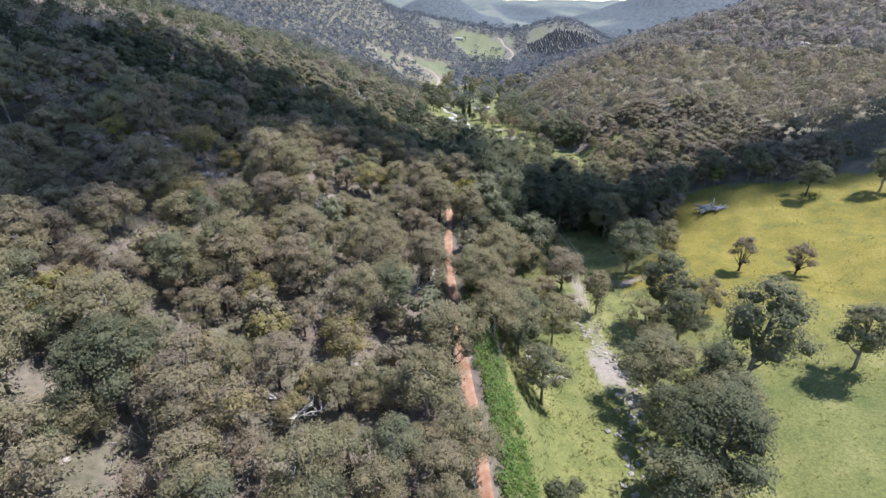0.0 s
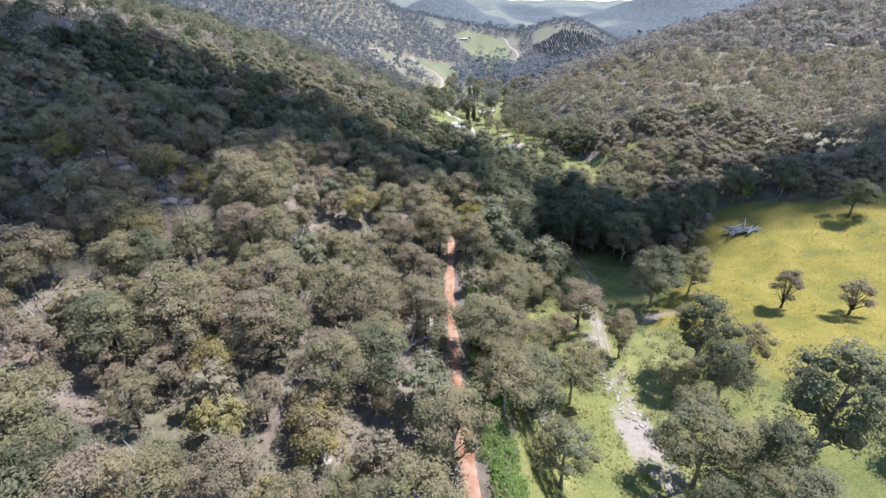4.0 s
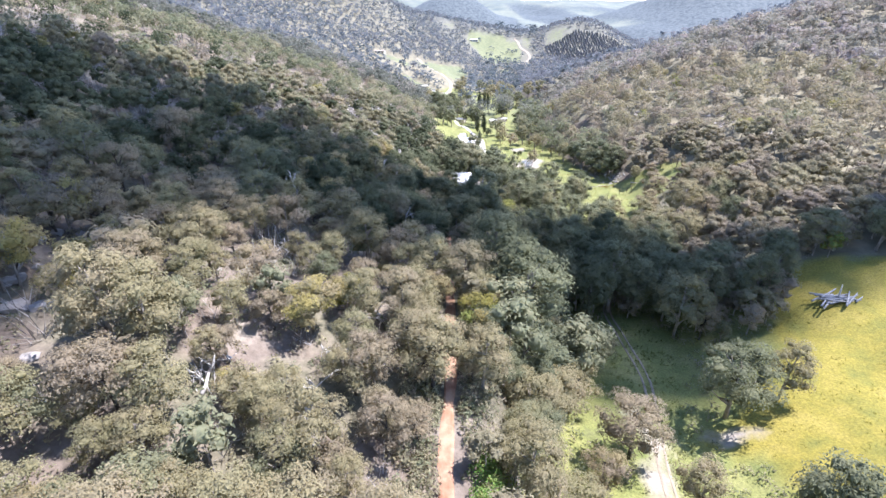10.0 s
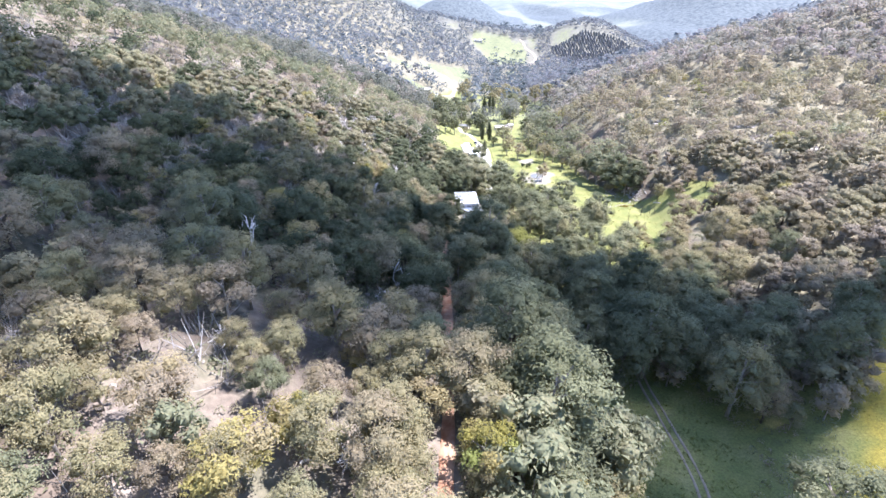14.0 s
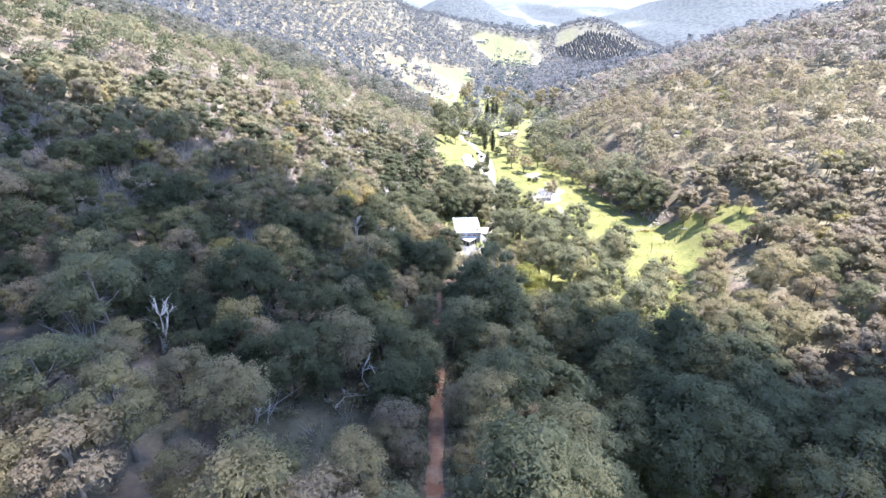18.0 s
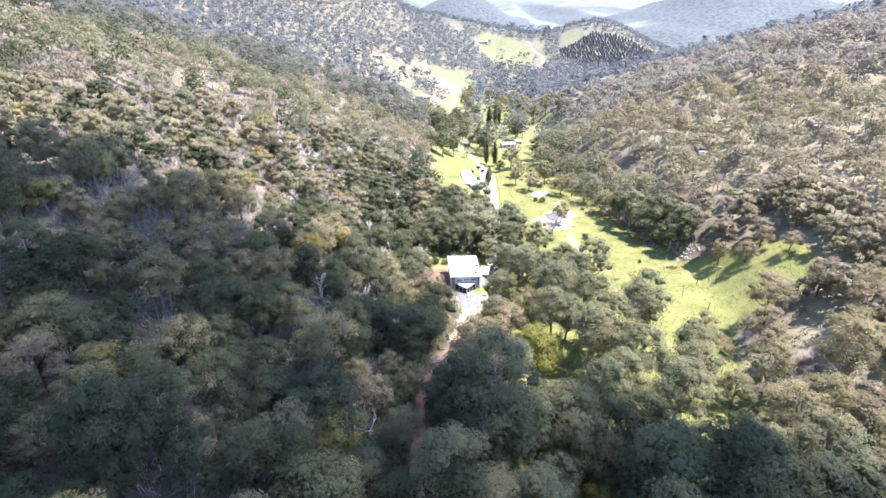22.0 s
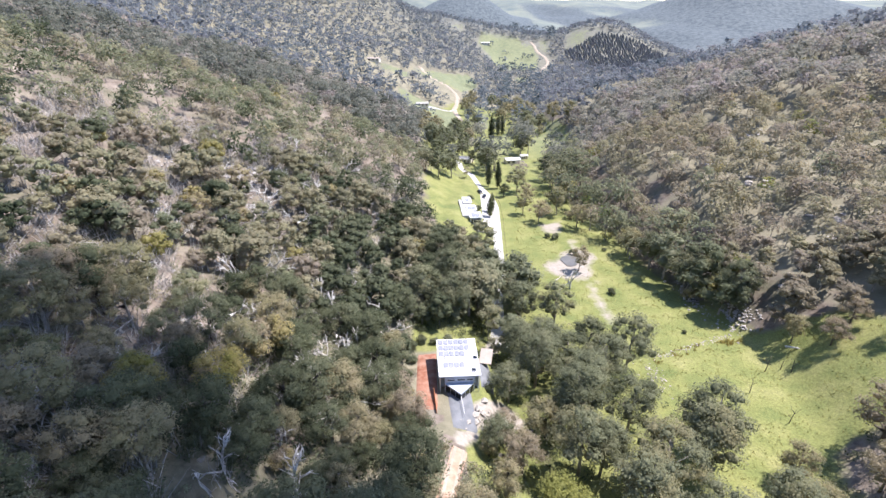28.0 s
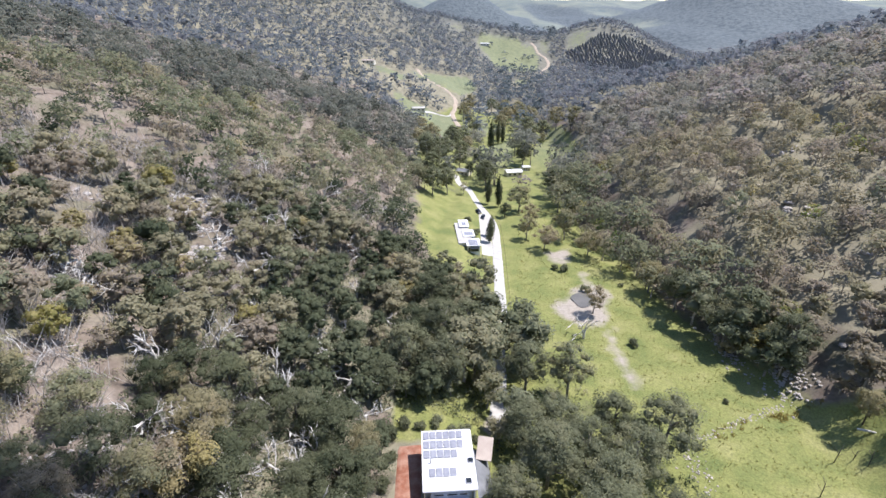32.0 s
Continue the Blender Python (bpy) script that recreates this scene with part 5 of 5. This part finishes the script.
for i, (px, py) in enumerate(spots):
    m = Matrix.LocRotScale((px, py, float(ground_z(px, py)) + 0.5), Euler((0, radians(82), i * 2.4)), (1, 1, 1))
    if i < 3:
        fallen[i].matrix_basis = m
    else:
        copy_thing_scaled(fallen[i % 3], m)
# grey leafless brush between the living scrub
def brush(name, x, y, twigs, tall, label, seed):
    r = np.random.RandomState(seed)
    n = len(x)
    base = np.stack([x, y, ground_z(x, y) - 0.1], -1)[:, None, :] + r.normal(0, 0.8, (n, twigs, 3)) * np.array((1, 1, 0))
    way = r.normal(0, 0.62, (n, twigs, 3)) + np.array((0, 0, 1.0)) + r.normal(0, 0.3, (n, 1, 3))
    way /= np.linalg.norm(way, axis=2)[:, :, None]
    length = tall * r.uniform(0.35, 1.2, (n, twigs, 1)) * r.uniform(0.6, 1.3, (n, 1, 1))
    side = np.cross(way, r.normal(size=(n, twigs, 3)))
    side /= np.linalg.norm(side, axis=2)[:, :, None]
    w = 0.02 + 0.012 * length
    q = np.stack([base - side * w, base + side * w, base + way * length], 2).reshape(-1, 3, 3)
    return tagged(new(name, quad_mesh(name, q, [BRUSH_GREY])), label, "brush", kind="stuff")


bx0, by0 = scatter(2.6, 97)
rb = np.random.RandomState(19)
lean = curve_at(by0, STATION, BENCH_X)
dense = np.where((by0 > -70) & (by0 < 125) & (waves(bx0, by0, 30, 51) > -0.3), 0.95, 0.10)
keep = clear_of_roads(bx0, by0) & (bx0 < np.where(by0 > -60, -30, lean - 4)) & (to_path(bx0, by0) < 185) & (rb.uniform(size=len(bx0)) < dense)
brush("grey_brush", bx0[keep], by0[keep], 24, 4.6, "grey leafless brush and bleached twigs among the scrub", 23)


def tufts(name, poly, count, blades, tall, label, tint, seed):
    """Grass tussocks scattered over a meadow."""
    r = np.random.RandomState(seed)
    p = np.array(poly, float)
    x, y = r.uniform(p[:, 0].min(), p[:, 0].max(), count * 3), r.uniform(p[:, 1].min(), p[:, 1].max(), count * 3)
    ok = inside(poly, x, y) & clear_of_roads(x, y) & (waves(x, y, 9, seed) + 0.7 * waves(x, y, 3, seed + 1) > -0.2)
    x, y = x[ok][:count], y[ok][:count]
    n = len(x)
    base = np.stack([x, y, ground_z(x, y) - 0.05], -1)[:, None, :] + r.normal(0, 0.14, (n, blades, 3)) * np.array((1, 1, 0))
    way = r.normal(0, 0.55, (n, blades, 3)) + np.array((0, 0, 0.8))
    length = tall * r.uniform(0.5, 1.3, (n, blades, 1)) * r.uniform(0.6, 1.5, (n, 1, 1))
    side = r.normal(size=(n, blades, 3)) * np.array((1, 1, 0.1))
    side *= 0.09 / np.linalg.norm(side, axis=2)[:, :, None]
    q = np.stack([base - side, base + side, base + way * length], 2).reshape(-1, 3, 3)
    tn = np.repeat(np.clip(tint + r.normal(0, 0.05, n), 0, 1), blades)
    return tagged(new(name, quad_mesh(name, q, [GRASS_BLADE], {"tint": tn, "leaf_tone": r.uniform(0.1, 0.9, len(tn))})), label, "grass", kind="stuff")


tufts("meadow_grass", MEADOWS["flowering"], 13000, 4, 0.2, "yellow-flowering meadow grass tussocks", 0.25, 61)
tufts("bank_grass", MEADOWS["bank"] , 1500, 6, 0.3, "green grass tussocks beside the creek", 0.75, 63)
tufts("clearing_grass", MEADOWS["clearing"], 1500, 6, 0.3, "green grass tussocks in the creek clearing", 0.85, 65)
tufts("valley_grass", MEADOWS["valley"], 8000, 5, 0.28, "green and straw grass tussocks in the valley meadow", 0.7, 67)

tufts("gully_grass", [(52, 14), (64, 20), (79, 25), (86, 26), (86, 28.5), (79, 27.5), (64, 23), (52, 18)], 900, 6, 0.55, "dry straw grass along a shallow gully", 0.5, 69)

heap = thing("log_heap", "heap of grey felled logs lying in the meadow", "logs", pose(92, -115, float(ground_z(92, -115))))
for i in range(26):
    a, l = r3.uniform(-0.6, 0.6) + 0.3, r3.uniform(3.5, 9)
    ox, oy, oz = r3.uniform(-4.5, 4.0), r3.uniform(-1.8, 1.8), 0.3 + 0.6 * r3.uniform(0, 1.8)
    p0, p1 = np.array((ox - math.cos(a) * l / 2, oy - math.sin(a) * l / 2, oz)), np.array((ox + math.cos(a) * l / 2, oy + math.sin(a) * l / 2, oz + r3.uniform(-0.2, 0.3)))
    part("log", tubes_mesh("log", [([p0, (p0 + p1) / 2, p1], [0.27, 0.23, 0.15])], LOG_WOOD, 6), heap)
part("snag", tubes_mesh("snag", [([np.array((-0.4, 0, 0)), np.array((-0.5, 0, 2.4)), np.array((-0.7, 0, 4.8))], [0.28, 0.22, 0.12])], DEAD_WOOD, 6), heap, "upright bleached trunk")
for i, (px, py, ps) in enumerate(((79, 12.4, 0.75), (70.6, 3.9, 0.6), (84, 10.5, 0.7), (83, 12.8, 0.55), (74, -6, 0.6))):
    snag = thing("dead_sapling", "thin grey dead sapling standing in the meadow", "dead tree", pose(px, py, float(ground_z(px, py)), 0, 0, i * 70), "dead saplings in the meadow")
    h = 7.0 * ps
    part("trunk", tubes_mesh("trunk", [([np.array((0, 0, -0.2)), np.array((0.1, 0, 0.5 * h)), np.array((0.3, 0.1, h))], [0.11, 0.08, 0.03])], BARK_DARK, 5), snag)
    for j in range(4):
        z0, a = h * (0.35 + 0.14 * j), j * 1.9 + i
        part("branch", tubes_mesh("branch", [([np.array((0.1, 0, z0)), np.array((0.1 + 0.6 * math.cos(a), 0.6 * math.sin(a), z0 + 0.5)), np.array((0.1 + 1.2 * math.cos(a), 1.2 * math.sin(a), z0 + 1.2))], [0.05, 0.035, 0.015])], BARK_DARK, 4), snag)
trunk = thing("fallen_log", "pale fallen log lying across the meadow edge", "log", pose(88, 16.4, float(ground_z(88, 16.4)) + 0.2, 0, 0, -22))
part("trunk", tubes_mesh("trunk", [([np.array((-2.6, 0, 0)), np.array((0, 0.2, 0.1)), np.array((2.6, 0, 0.1))], [0.26, 0.22, 0.14])], DEAD_WOOD, 6), trunk)
part("branch", tubes_mesh("branch", [([np.array((0.4, 0.2, 0.1)), np.array((1.2, 0.8, 0.5)), np.array((1.9, 1.5, 0.8))], [0.1, 0.07, 0.03])], DEAD_WOOD, 5), trunk)
stub = thing("bare_tree", "bare white dead trunk standing beside the track", "dead tree", pose(-4.3, -91, float(ground_z(-4.3, -91))))
part("trunk", tubes_mesh("trunk", [([np.array((0, 0, -0.3)), np.array((0.1, 0, 4)), np.array((0.4, 0.1, 8.5))], [0.22, 0.18, 0.08])], DEAD_WOOD, 6), stub)

# ---- houses --------------------------------------------------------------


def solar_panel(root, x, y, z, tilt=0.0, w=1.06, l=1.62):
    """A framed solar panel lying on a roof."""
    p = part("solar_panel", boxes("panel_frame", [(0, 0, 0, w, l, 0.045)], FRAME_METAL, 0.008), root, "glossy grey-blue solar panel", pose(x, y, z, tilt))
    part("cell_sheet", boxes("cell_sheet", [(0, 0, 0.026, w - 0.08, l - 0.08, 0.012)], PANEL, 0), p)


def window(root, x, y, z, w, h, face="front"):
    rz = {"front": 0, "right": 90, "left": -90}[face]
    f = part("window", boxes("window_frame", [(0, 0, h / 2, w, 0.12, 0.08), (0, 0, -h / 2, w, 0.12, 0.08), (-w / 2, 0, 0, 0.08, 0.12, h), (w / 2, 0, 0, 0.08, 0.12, h)], FRAME_METAL, 0.01), root, "", pose(x, y, z, 0, 0, rz))
    part("pane", boxes("pane", [(0, 0.01, 0, w - 0.06, 0.03, h - 0.06)], DARK_GLASS, 0), f)


def roof_sheet(name, w, l, mat):
    """A thin metal roof sheet in one piece, with standing seams along it."""
    top = [(-w / 2, 0.06)]
    for x in np.arange(-w / 2 + 0.3, w / 2 - 0.2, 0.6):
        top += [(x - 0.03, 0.06), (x - 0.02, 0.1), (x + 0.02, 0.1), (x + 0.03, 0.06)]
    top += [(w / 2, 0.06), (w / 2, -0.06), (-w / 2, -0.06)]
    n = len(top)
    verts = [(x, s * l / 2, z) for s in (-1, 1) for x, z in top]
    faces = [(i, (i + 1) % n, n + (i + 1) % n, n + i) for i in range(n)] + [tuple(range(n))[::-1], tuple(range(n, 2 * n))]
    return mesh_from(name, verts, faces, mat)


hz = -6.0
house = thing("house", "blue-grey house with a flat white metal roof carrying solar panels", "house", pose(0, 0, hz, 0, 0, 5.5))
wall_h = 4.3
for nm, it in (("front_wall", (0, -5.7, wall_h / 2 - 1, 6.6, 0.25, wall_h + 2)), ("back_wall", (0, 5.6, wall_h / 2 - 1, 8.4, 0.25, wall_h + 2)),
               ("side_wall", (-4.2, 0.35, wall_h / 2 - 1, 0.25, 10.7, wall_h + 2)), ("side_wall", (4.2, 0.35, wall_h / 2 - 1, 0.25, 10.7, wall_h + 2)),
               ("front_wall", (-3.75, -4.2, wall_h / 2 - 1, 0.9, 0.2, wall_h + 2)), ("front_wall", (3.75, -4.2, wall_h / 2 - 1, 0.9, 0.2, wall_h + 2))):
    part(nm, boxes(nm, [it], BLUE_WALL, 0.02), house)
part("roof", roof_sheet("roof", 9.2, 7.7, WHITE_PAINT), house, "white ribbed metal roof", pose(0, 2.35, 4.95, 2.0))
part("roof", roof_sheet("roof", 9.2, 4.6, WHITE_PAINT), house, "white ribbed metal roof", pose(0, -3.75, 4.62, 3.0))
part("fascia", boxes("fascia", [(0, -6.1, 4.42, 9.3, 0.12, 0.3)], WHITE_PAINT), house)
part("gutter", boxes("gutter", [(0, -6.2, 4.42, 9.3, 0.14, 0.12)], FRAME_METAL), house)
for n, yy, cols in ((6, 5.0, 0), (6, 2.95, 0), (5, 0.9, 0)):
    for i in range(n):
        solar_panel(house, -3.75 + 1.22 * i, yy, 5.15 + math.tan(radians(2)) * (yy - 2.35), 2.0)
for i in range(4):
    solar_panel(house, -2.9 + 1.22 * i, -2.75, 4.86, 3.0)
for sx0, sy0 in ((3.9, -0.7), (3.2, -4.6)):
    sk = part("skylight", boxes("skylight_frame", [(0, 0, 0, 1.0, 1.0, 0.2)], FRAME_METAL), house, "small dark glass skylight", pose(sx0, sy0, 5.02 if sy0 > -2 else 4.76))
    part("pane", boxes("pane", [(0, 0, 0.11, 0.86, 0.86, 0.03)], DARK_GLASS, 0), sk)
part("flue", tubes_mesh("flue", [([np.array((-3.1, -0.8, 4.9)), np.array((-3.1, -0.8, 5.4)), np.array((-3.1, -0.8, 5.9))], [0.12, 0.12, 0.12])], FRAME_METAL, 8), house)
for wx, ww in ((-1.9, 1.6), (0.3, 1.8), (2.2, 1.4)):
    window(house, wx, -5.86, 3.2, ww, 0.5)
window(house, -2.2, -5.86, 1.1, 1.1, 2.1)
window(house, 2.2, -5.86, 1.1, 1.1, 2.1)
entry = part("front_door", boxes("front_door", [(0, -5.86, 0.95, 1.6, 0.1, 2.1)], TIMBER, 0.02), house, "dark timber front door")
part("handle", boxes("handle", [(0.6, -5.95, 0.95, 0.05, 0.06, 0.3)], FRAME_METAL, 0.01), entry)
window(house, 4.36, 1.0, 2.0, 1.8, 1.4, "right")
window(house, 4.36, 4.0, 2.0, 1.2, 1.2, "right")
prow = [(-3.1, -5.84), (0.0, -9.2), (3.1, -5.84)]
for name, z0, z1, mat, words in (("prow_window", -0.6, 2.05, DARK_GLASS, "dark glass wall of the pointed bay"), ("prow_roof", 2.05, 2.32, BLUE_WALL, "blue-grey flat roof of the pointed bay"), ("prow_base", -1.6, -0.6, BLUE_WALL, "")):
    grow = 1.0 if name != "prow_roof" else 1.06
    ring = [(x * grow, -5.84 + (y + 5.84) * grow) for x, y in prow]
    part(name, mesh_from(name, [(x, y, z) for z in (z0, z1) for x, y in ring], [(2, 1, 0), (3, 4, 5), (0, 1, 4, 3), (1, 2, 5, 4), (2, 0, 3, 5)], mat), house, words)
for f in (0.0, 0.33, 0.66, 1.0):
    for s in (-1, 1):
        part("mullion", boxes("mullion", [(s * 3.12 * (1 - f), -5.84 - 3.38 * f, 0.7, 0.09, 0.09, 2.7)], FRAME_METAL, 0.01), house)
for px in (-4.3, 4.3):
    part("veranda_post", boxes("veranda_post", [(px, -5.95, 1.6, 0.14, 0.14, 5.6)], FRAME_METAL, 0.02), house)


def patch(name, x0, x1, y0, y1, turn, mat, label, category, lift=0.16):
    """A slab laid on the ground, following it."""
    us, vs = np.meshgrid(np.linspace(x0, x1, 10), np.linspace(y0, y1, 14))
    c, s = math.cos(radians(turn)), math.sin(radians(turn))
    xx, yy = us * c - vs * s, us * s + vs * c
    zz = ground_z(xx, yy) + lift
    zz[0], zz[-1], zz[:, 0], zz[:, -1] = zz[0] - 0.4, zz[-1] - 0.4, zz[:, 0] - 0.4, zz[:, -1] - 0.4
    return tagged(new(name, grid_mesh(name, np.stack([xx, yy, zz], -1), mat)), label, category, kind="structure")


patch("pavement_forecourt", -3.2, 2.2, -17.5, -5.2, 8, GREY_CONCRETE, "grey concrete forecourt in front of the house", "pavement", 0.3)
patch("pavement_side_slab", 5.0, 8.4, -4.5, 9, 5.5, GREY_CONCRETE, "grey concrete slab beside the house", "pavement", 0.25)
patch("ground_cutting", -9.6, -4.6, -13, 8.5, 4, RED_CLAY, "raw red earth cutting behind the house", "earth", 0.25)
patch("ground_scrape", -6.8, -2.6, -51, -44.6, 0, RED_EARTH, "bare red earth scraped beside the track", "earth", 0.1)
patch("ground_turnout", 1.4, 4.8, -48.5, -43.6, 0, PINK_EARTH, "bare orange earth turnout below the house", "earth", 0.1)
annex = thing("carport", "small carport with a tan roof beside the house", "carport", pose(7.0, 7.4, float(ground_z(7.0, 7.4)), 0, 0, -8))
part("roof", roof_sheet("roof", 3.0, 5.6, TAN_ROOF), annex, "tan metal roof", pose(0, 0, 2.6, 2))
for px, py in ((-1.3, -2.6), (1.3, -2.6), (-1.3, 2.6), (1.3, 2.6)):
    part("post", boxes("post", [(px, py, 1.1, 0.12, 0.12, 2.9)], TIMBER, 0.01), annex)
fence = thing("retaining_wall", "rusted steel retaining wall beside the forecourt", "wall", pose(-4.6, -10.5, float(ground_z(-4.6, -10.5)), 0, 0, 8))
for i in range(6):
    part("panel", boxes("panel", [(0, -3 + 1.15 * i, 0.5, 0.1, 1.1, 1.8)], RUST, 0.02), fence)
rail = thing("ramp_rail", "white metal handrail along the forecourt", "handrail", pose(1.2, -11, float(ground_z(1.2, -11)) + 0.2, 0, 0, 8))
part("rail", boxes("rail", [(0, 0, 1.0, 0.07, 6.5, 0.07)], WHITE_PAINT, 0.01), rail)
for i in range(6):
    part("post", boxes("post", [(0, -3.1 + 1.24 * i, 0.45, 0.06, 0.06, 1.1)], WHITE_PAINT, 0.01), rail)


def car_model(name, label, paint):
    """A small car: a lofted body, cabin glass, lamps and wheels."""
    bm = bmesh.new()
    prof = [(-2.1, 0.35, 0.7), (-2.15, 0.75, 0.8), (-1.9, 0.95, 0.84), (-0.9, 1.0, 0.86), (0.9, 1.0, 0.86), (1.95, 0.92, 0.84), (2.15, 0.7, 0.78), (2.1, 0.35, 0.7)]
    left = [bm.verts.new((-w, y, z)) for y, z, w in prof]
    right = [bm.verts.new((w, y, z)) for y, z, w in prof]
    for i in range(len(prof) - 1):
        bm.faces.new((left[i], left[i + 1], right[i + 1], right[i]))
    bm.faces.new((right[-1], left[-1], left[0], right[0]))
    bm.faces.new(left[::-1]), bm.faces.new(right)
    body = bpy.data.meshes.new("body")
    bm.to_mesh(body), bm.free()
    body.materials.append(paint)
    root = thing(name, label, "car")
    part("body", body, root)
    part("cabin", boxes("cabin", [(0, 0.2, 1.2, 1.42, 2.2, 0.46)], DARK_GLASS, 0.14), root, "dark tinted glass")
    part("roof", boxes("car_roof", [(0, 0.2, 1.46, 1.3, 1.8, 0.06)], paint, 0.02), root)
    for wx, wy in ((-0.8, -1.35), (0.8, -1.35), (-0.8, 1.35), (0.8, 1.35)):
        w = part("wheel", tubes_mesh("wheel", [([np.array((wx - 0.1, wy, 0.32)), np.array((wx, wy, 0.32)), np.array((wx + 0.1, wy, 0.32))], [0.32, 0.33, 0.32])], TYRE, 12), root)
        part("rim", tubes_mesh("rim", [([np.array((wx - 0.12, wy, 0.32)), np.array((wx, wy, 0.32)), np.array((wx + 0.12, wy, 0.32))], [0.18, 0.18, 0.18])], FRAME_METAL, 10), w)
    for lx in (-0.6, 0.6):
        part("headlight", boxes("headlight", [(lx, -2.12, 0.72, 0.3, 0.06, 0.14)], WHITE_PAINT, 0.02), root)
    return root


car = car_model("car", "dark blue car parked on the pale driveway", CAR_BLUE)
car.matrix_basis = pose(10.5, 158, float(ground_z(10.5, 158)) + 0.2, 0, 0, 20)
copy_thing_scaled(car, pose(12.5, 152, float(ground_z(12.5, 152)) + 0.2, 0, 0, -15))

# white house up the valley
wz = float(ground_z(6, 112))
white_house = thing("white_house", "modern white house of stepped blocks with solar panels on the roofs", "house", Matrix.LocRotScale((6.6, 112, wz), Euler((0, 0, radians(6))), (0.8, 0.86, 0.86)))
for bx0, by0, bw, bl, bh, rows, cols in ((0.2, -1, 6.2, 7.0, 3.4, 3, 4), (-1.0, 8, 5.2, 7.0, 3.8, 2, 4), (-2.2, 19, 4.4, 8.0, 4.2, 2, 2)):
    part("block", boxes("block", [(bx0, by0, bh / 2 - 1.2, bw, bl, bh + 2.4)], WHITE_PAINT, 0.03), white_house)
    part("roof", boxes("flat_roof", [(bx0, by0, bh + 0.1, bw + 0.7, bl + 0.7, 0.22)], WHITE_PAINT, 0.03), white_house)
    for i in range(rows):
        for j in range(cols):
            solar_panel(white_house, bx0 + (j - (cols - 1) / 2) * 1.1, by0 - bl * 0.12 + (i - (rows - 1) / 2) * 1.75, bh + 0.32, 4)
window(white_house, 0.2, -4.62, 1.6, 5.2, 2.2)
window(white_house, -1.0, 4.4, 1.9, 3.0, 1.6)
window(white_house, 3.4, -1, 1.7, 3.0, 1.8, "right")
window(white_house, -2.2, 14.8, 2.0, 2.6, 1.6)
part("awning", boxes("awning", [(0.4, -5.6, 2.9, 4.2, 2.0, 0.1)], DARK_GLASS, 0.02), white_house, "dark shade awning")
for px in (-1.5, 2.3):
    part("awning_post", boxes("awning_post", [(px, -6.5, 0.6, 0.1, 0.1, 4.6)], FRAME_METAL, 0.01), white_house)
tz = float(ground_z(0, 120))
terrace = tagged(new("terrace", boxes("terrace", [(0.6, -1, 0, 5.4, 20, 1.5)], PALE_CONCRETE, 0.05)), "raised pale concrete terrace behind the white house", "terrace", kind="structure")
terrace.matrix_basis = pose(2.2, 121, tz - 0.2, 0, 0, 6)
low = thing("garden_wall", "low pale stone retaining wall below the white house", "wall", pose(7.5, 100.5, float(ground_z(7.5, 100.5)), 0, 0, -20))
for i in range(9):
    for j in range(2):
        part("stone", boxes("stone", [(-3.4 + 0.84 * i + 0.4 * (j % 2), 0, 0.25 + 0.5 * j, 0.8, 0.5, 0.46)], PALE_ROCK, 0.06), low)
patch("pavement_yard", 10.2, 15.5, 108, 161, 0, PALE_CONCRETE, "white concrete yard beside the white house", "pavement", 0.12)


def cottage(name, label, x, y, w, l, h, turn, roof_mat, wall_mat):
    """A small gabled building with windows, for the middle distance."""
    root = thing(name, label, "building", pose(x, y, float(ground_z(x, y)), 0, 0, turn))
    part("walls", boxes("walls", [(0, 0, h / 2 - 0.8, w, l, h + 1.6)], wall_mat, 0.02), root)
    a = 14.0
    for s in (-1, 1):
        part("roof", roof_sheet("roof", w + 0.8, l / 2 / math.cos(radians(a)) + 0.5, roof_mat), root, "", pose(0, s * l / 4, h + 0.32 + 0.02, -s * a))
    for i in range(3):
        window(root, (i - 1) * w / 3, -l / 2 - 0.04, h * 0.55, w / 6, h * 0.4)
    part("door", boxes("door", [(w * 0.36, -l / 2 - 0.05, 0.95, 0.9, 0.1, 2.0)], TIMBER, 0.02), root)
    return root


cottage("shed", "long farm shed with a pale metal roof", 36, 246, 10, 7, 3.2, 12, WHITE_PAINT, CREAM_WALL)
cottage("shed", "small pale roofed shed among the trees", 46, 262, 5, 4, 2.6, 12, WHITE_PAINT, CREAM_WALL)
cottage("cottage", "small cottage with a grey roof among the trees", 4, 238, 8, 7, 3.0, -20, GREY_CONCRETE, CREAM_WALL)
cottage("cottage", "cottage with a dull roof beside the lane", -43, 458, 13, 8, 3.6, 10, PALE_CONCRETE, CREAM_WALL)
cottage("cottage", "hillside house with a pale roof above the paddock", -117, 597, 16, 9, 4.0, -8, TAN_ROOF, CREAM_WALL)
cottage("cottage", "distant pale farm building on the hill", 54, 1156, 20, 10, 4.5, 0, WHITE_PAINT, CREAM_WALL)

# fence along the driveway
fence = thing("paddock_fence", "timber post and wire fence beside the driveway", "fence", pose(0, 0, 0))
for i in range(26):
    fy = 60 + 3.6 * i
    fx = float(np.interp(fy, [p[1] for p in DRIVE_LINE], [p[0] for p in DRIVE_LINE])) + 3.1
    part("post", boxes("post", [(fx, fy, float(ground_z(fx, fy)) + 0.5, 0.14, 0.14, 1.4)], TIMBER, 0.02), fence)
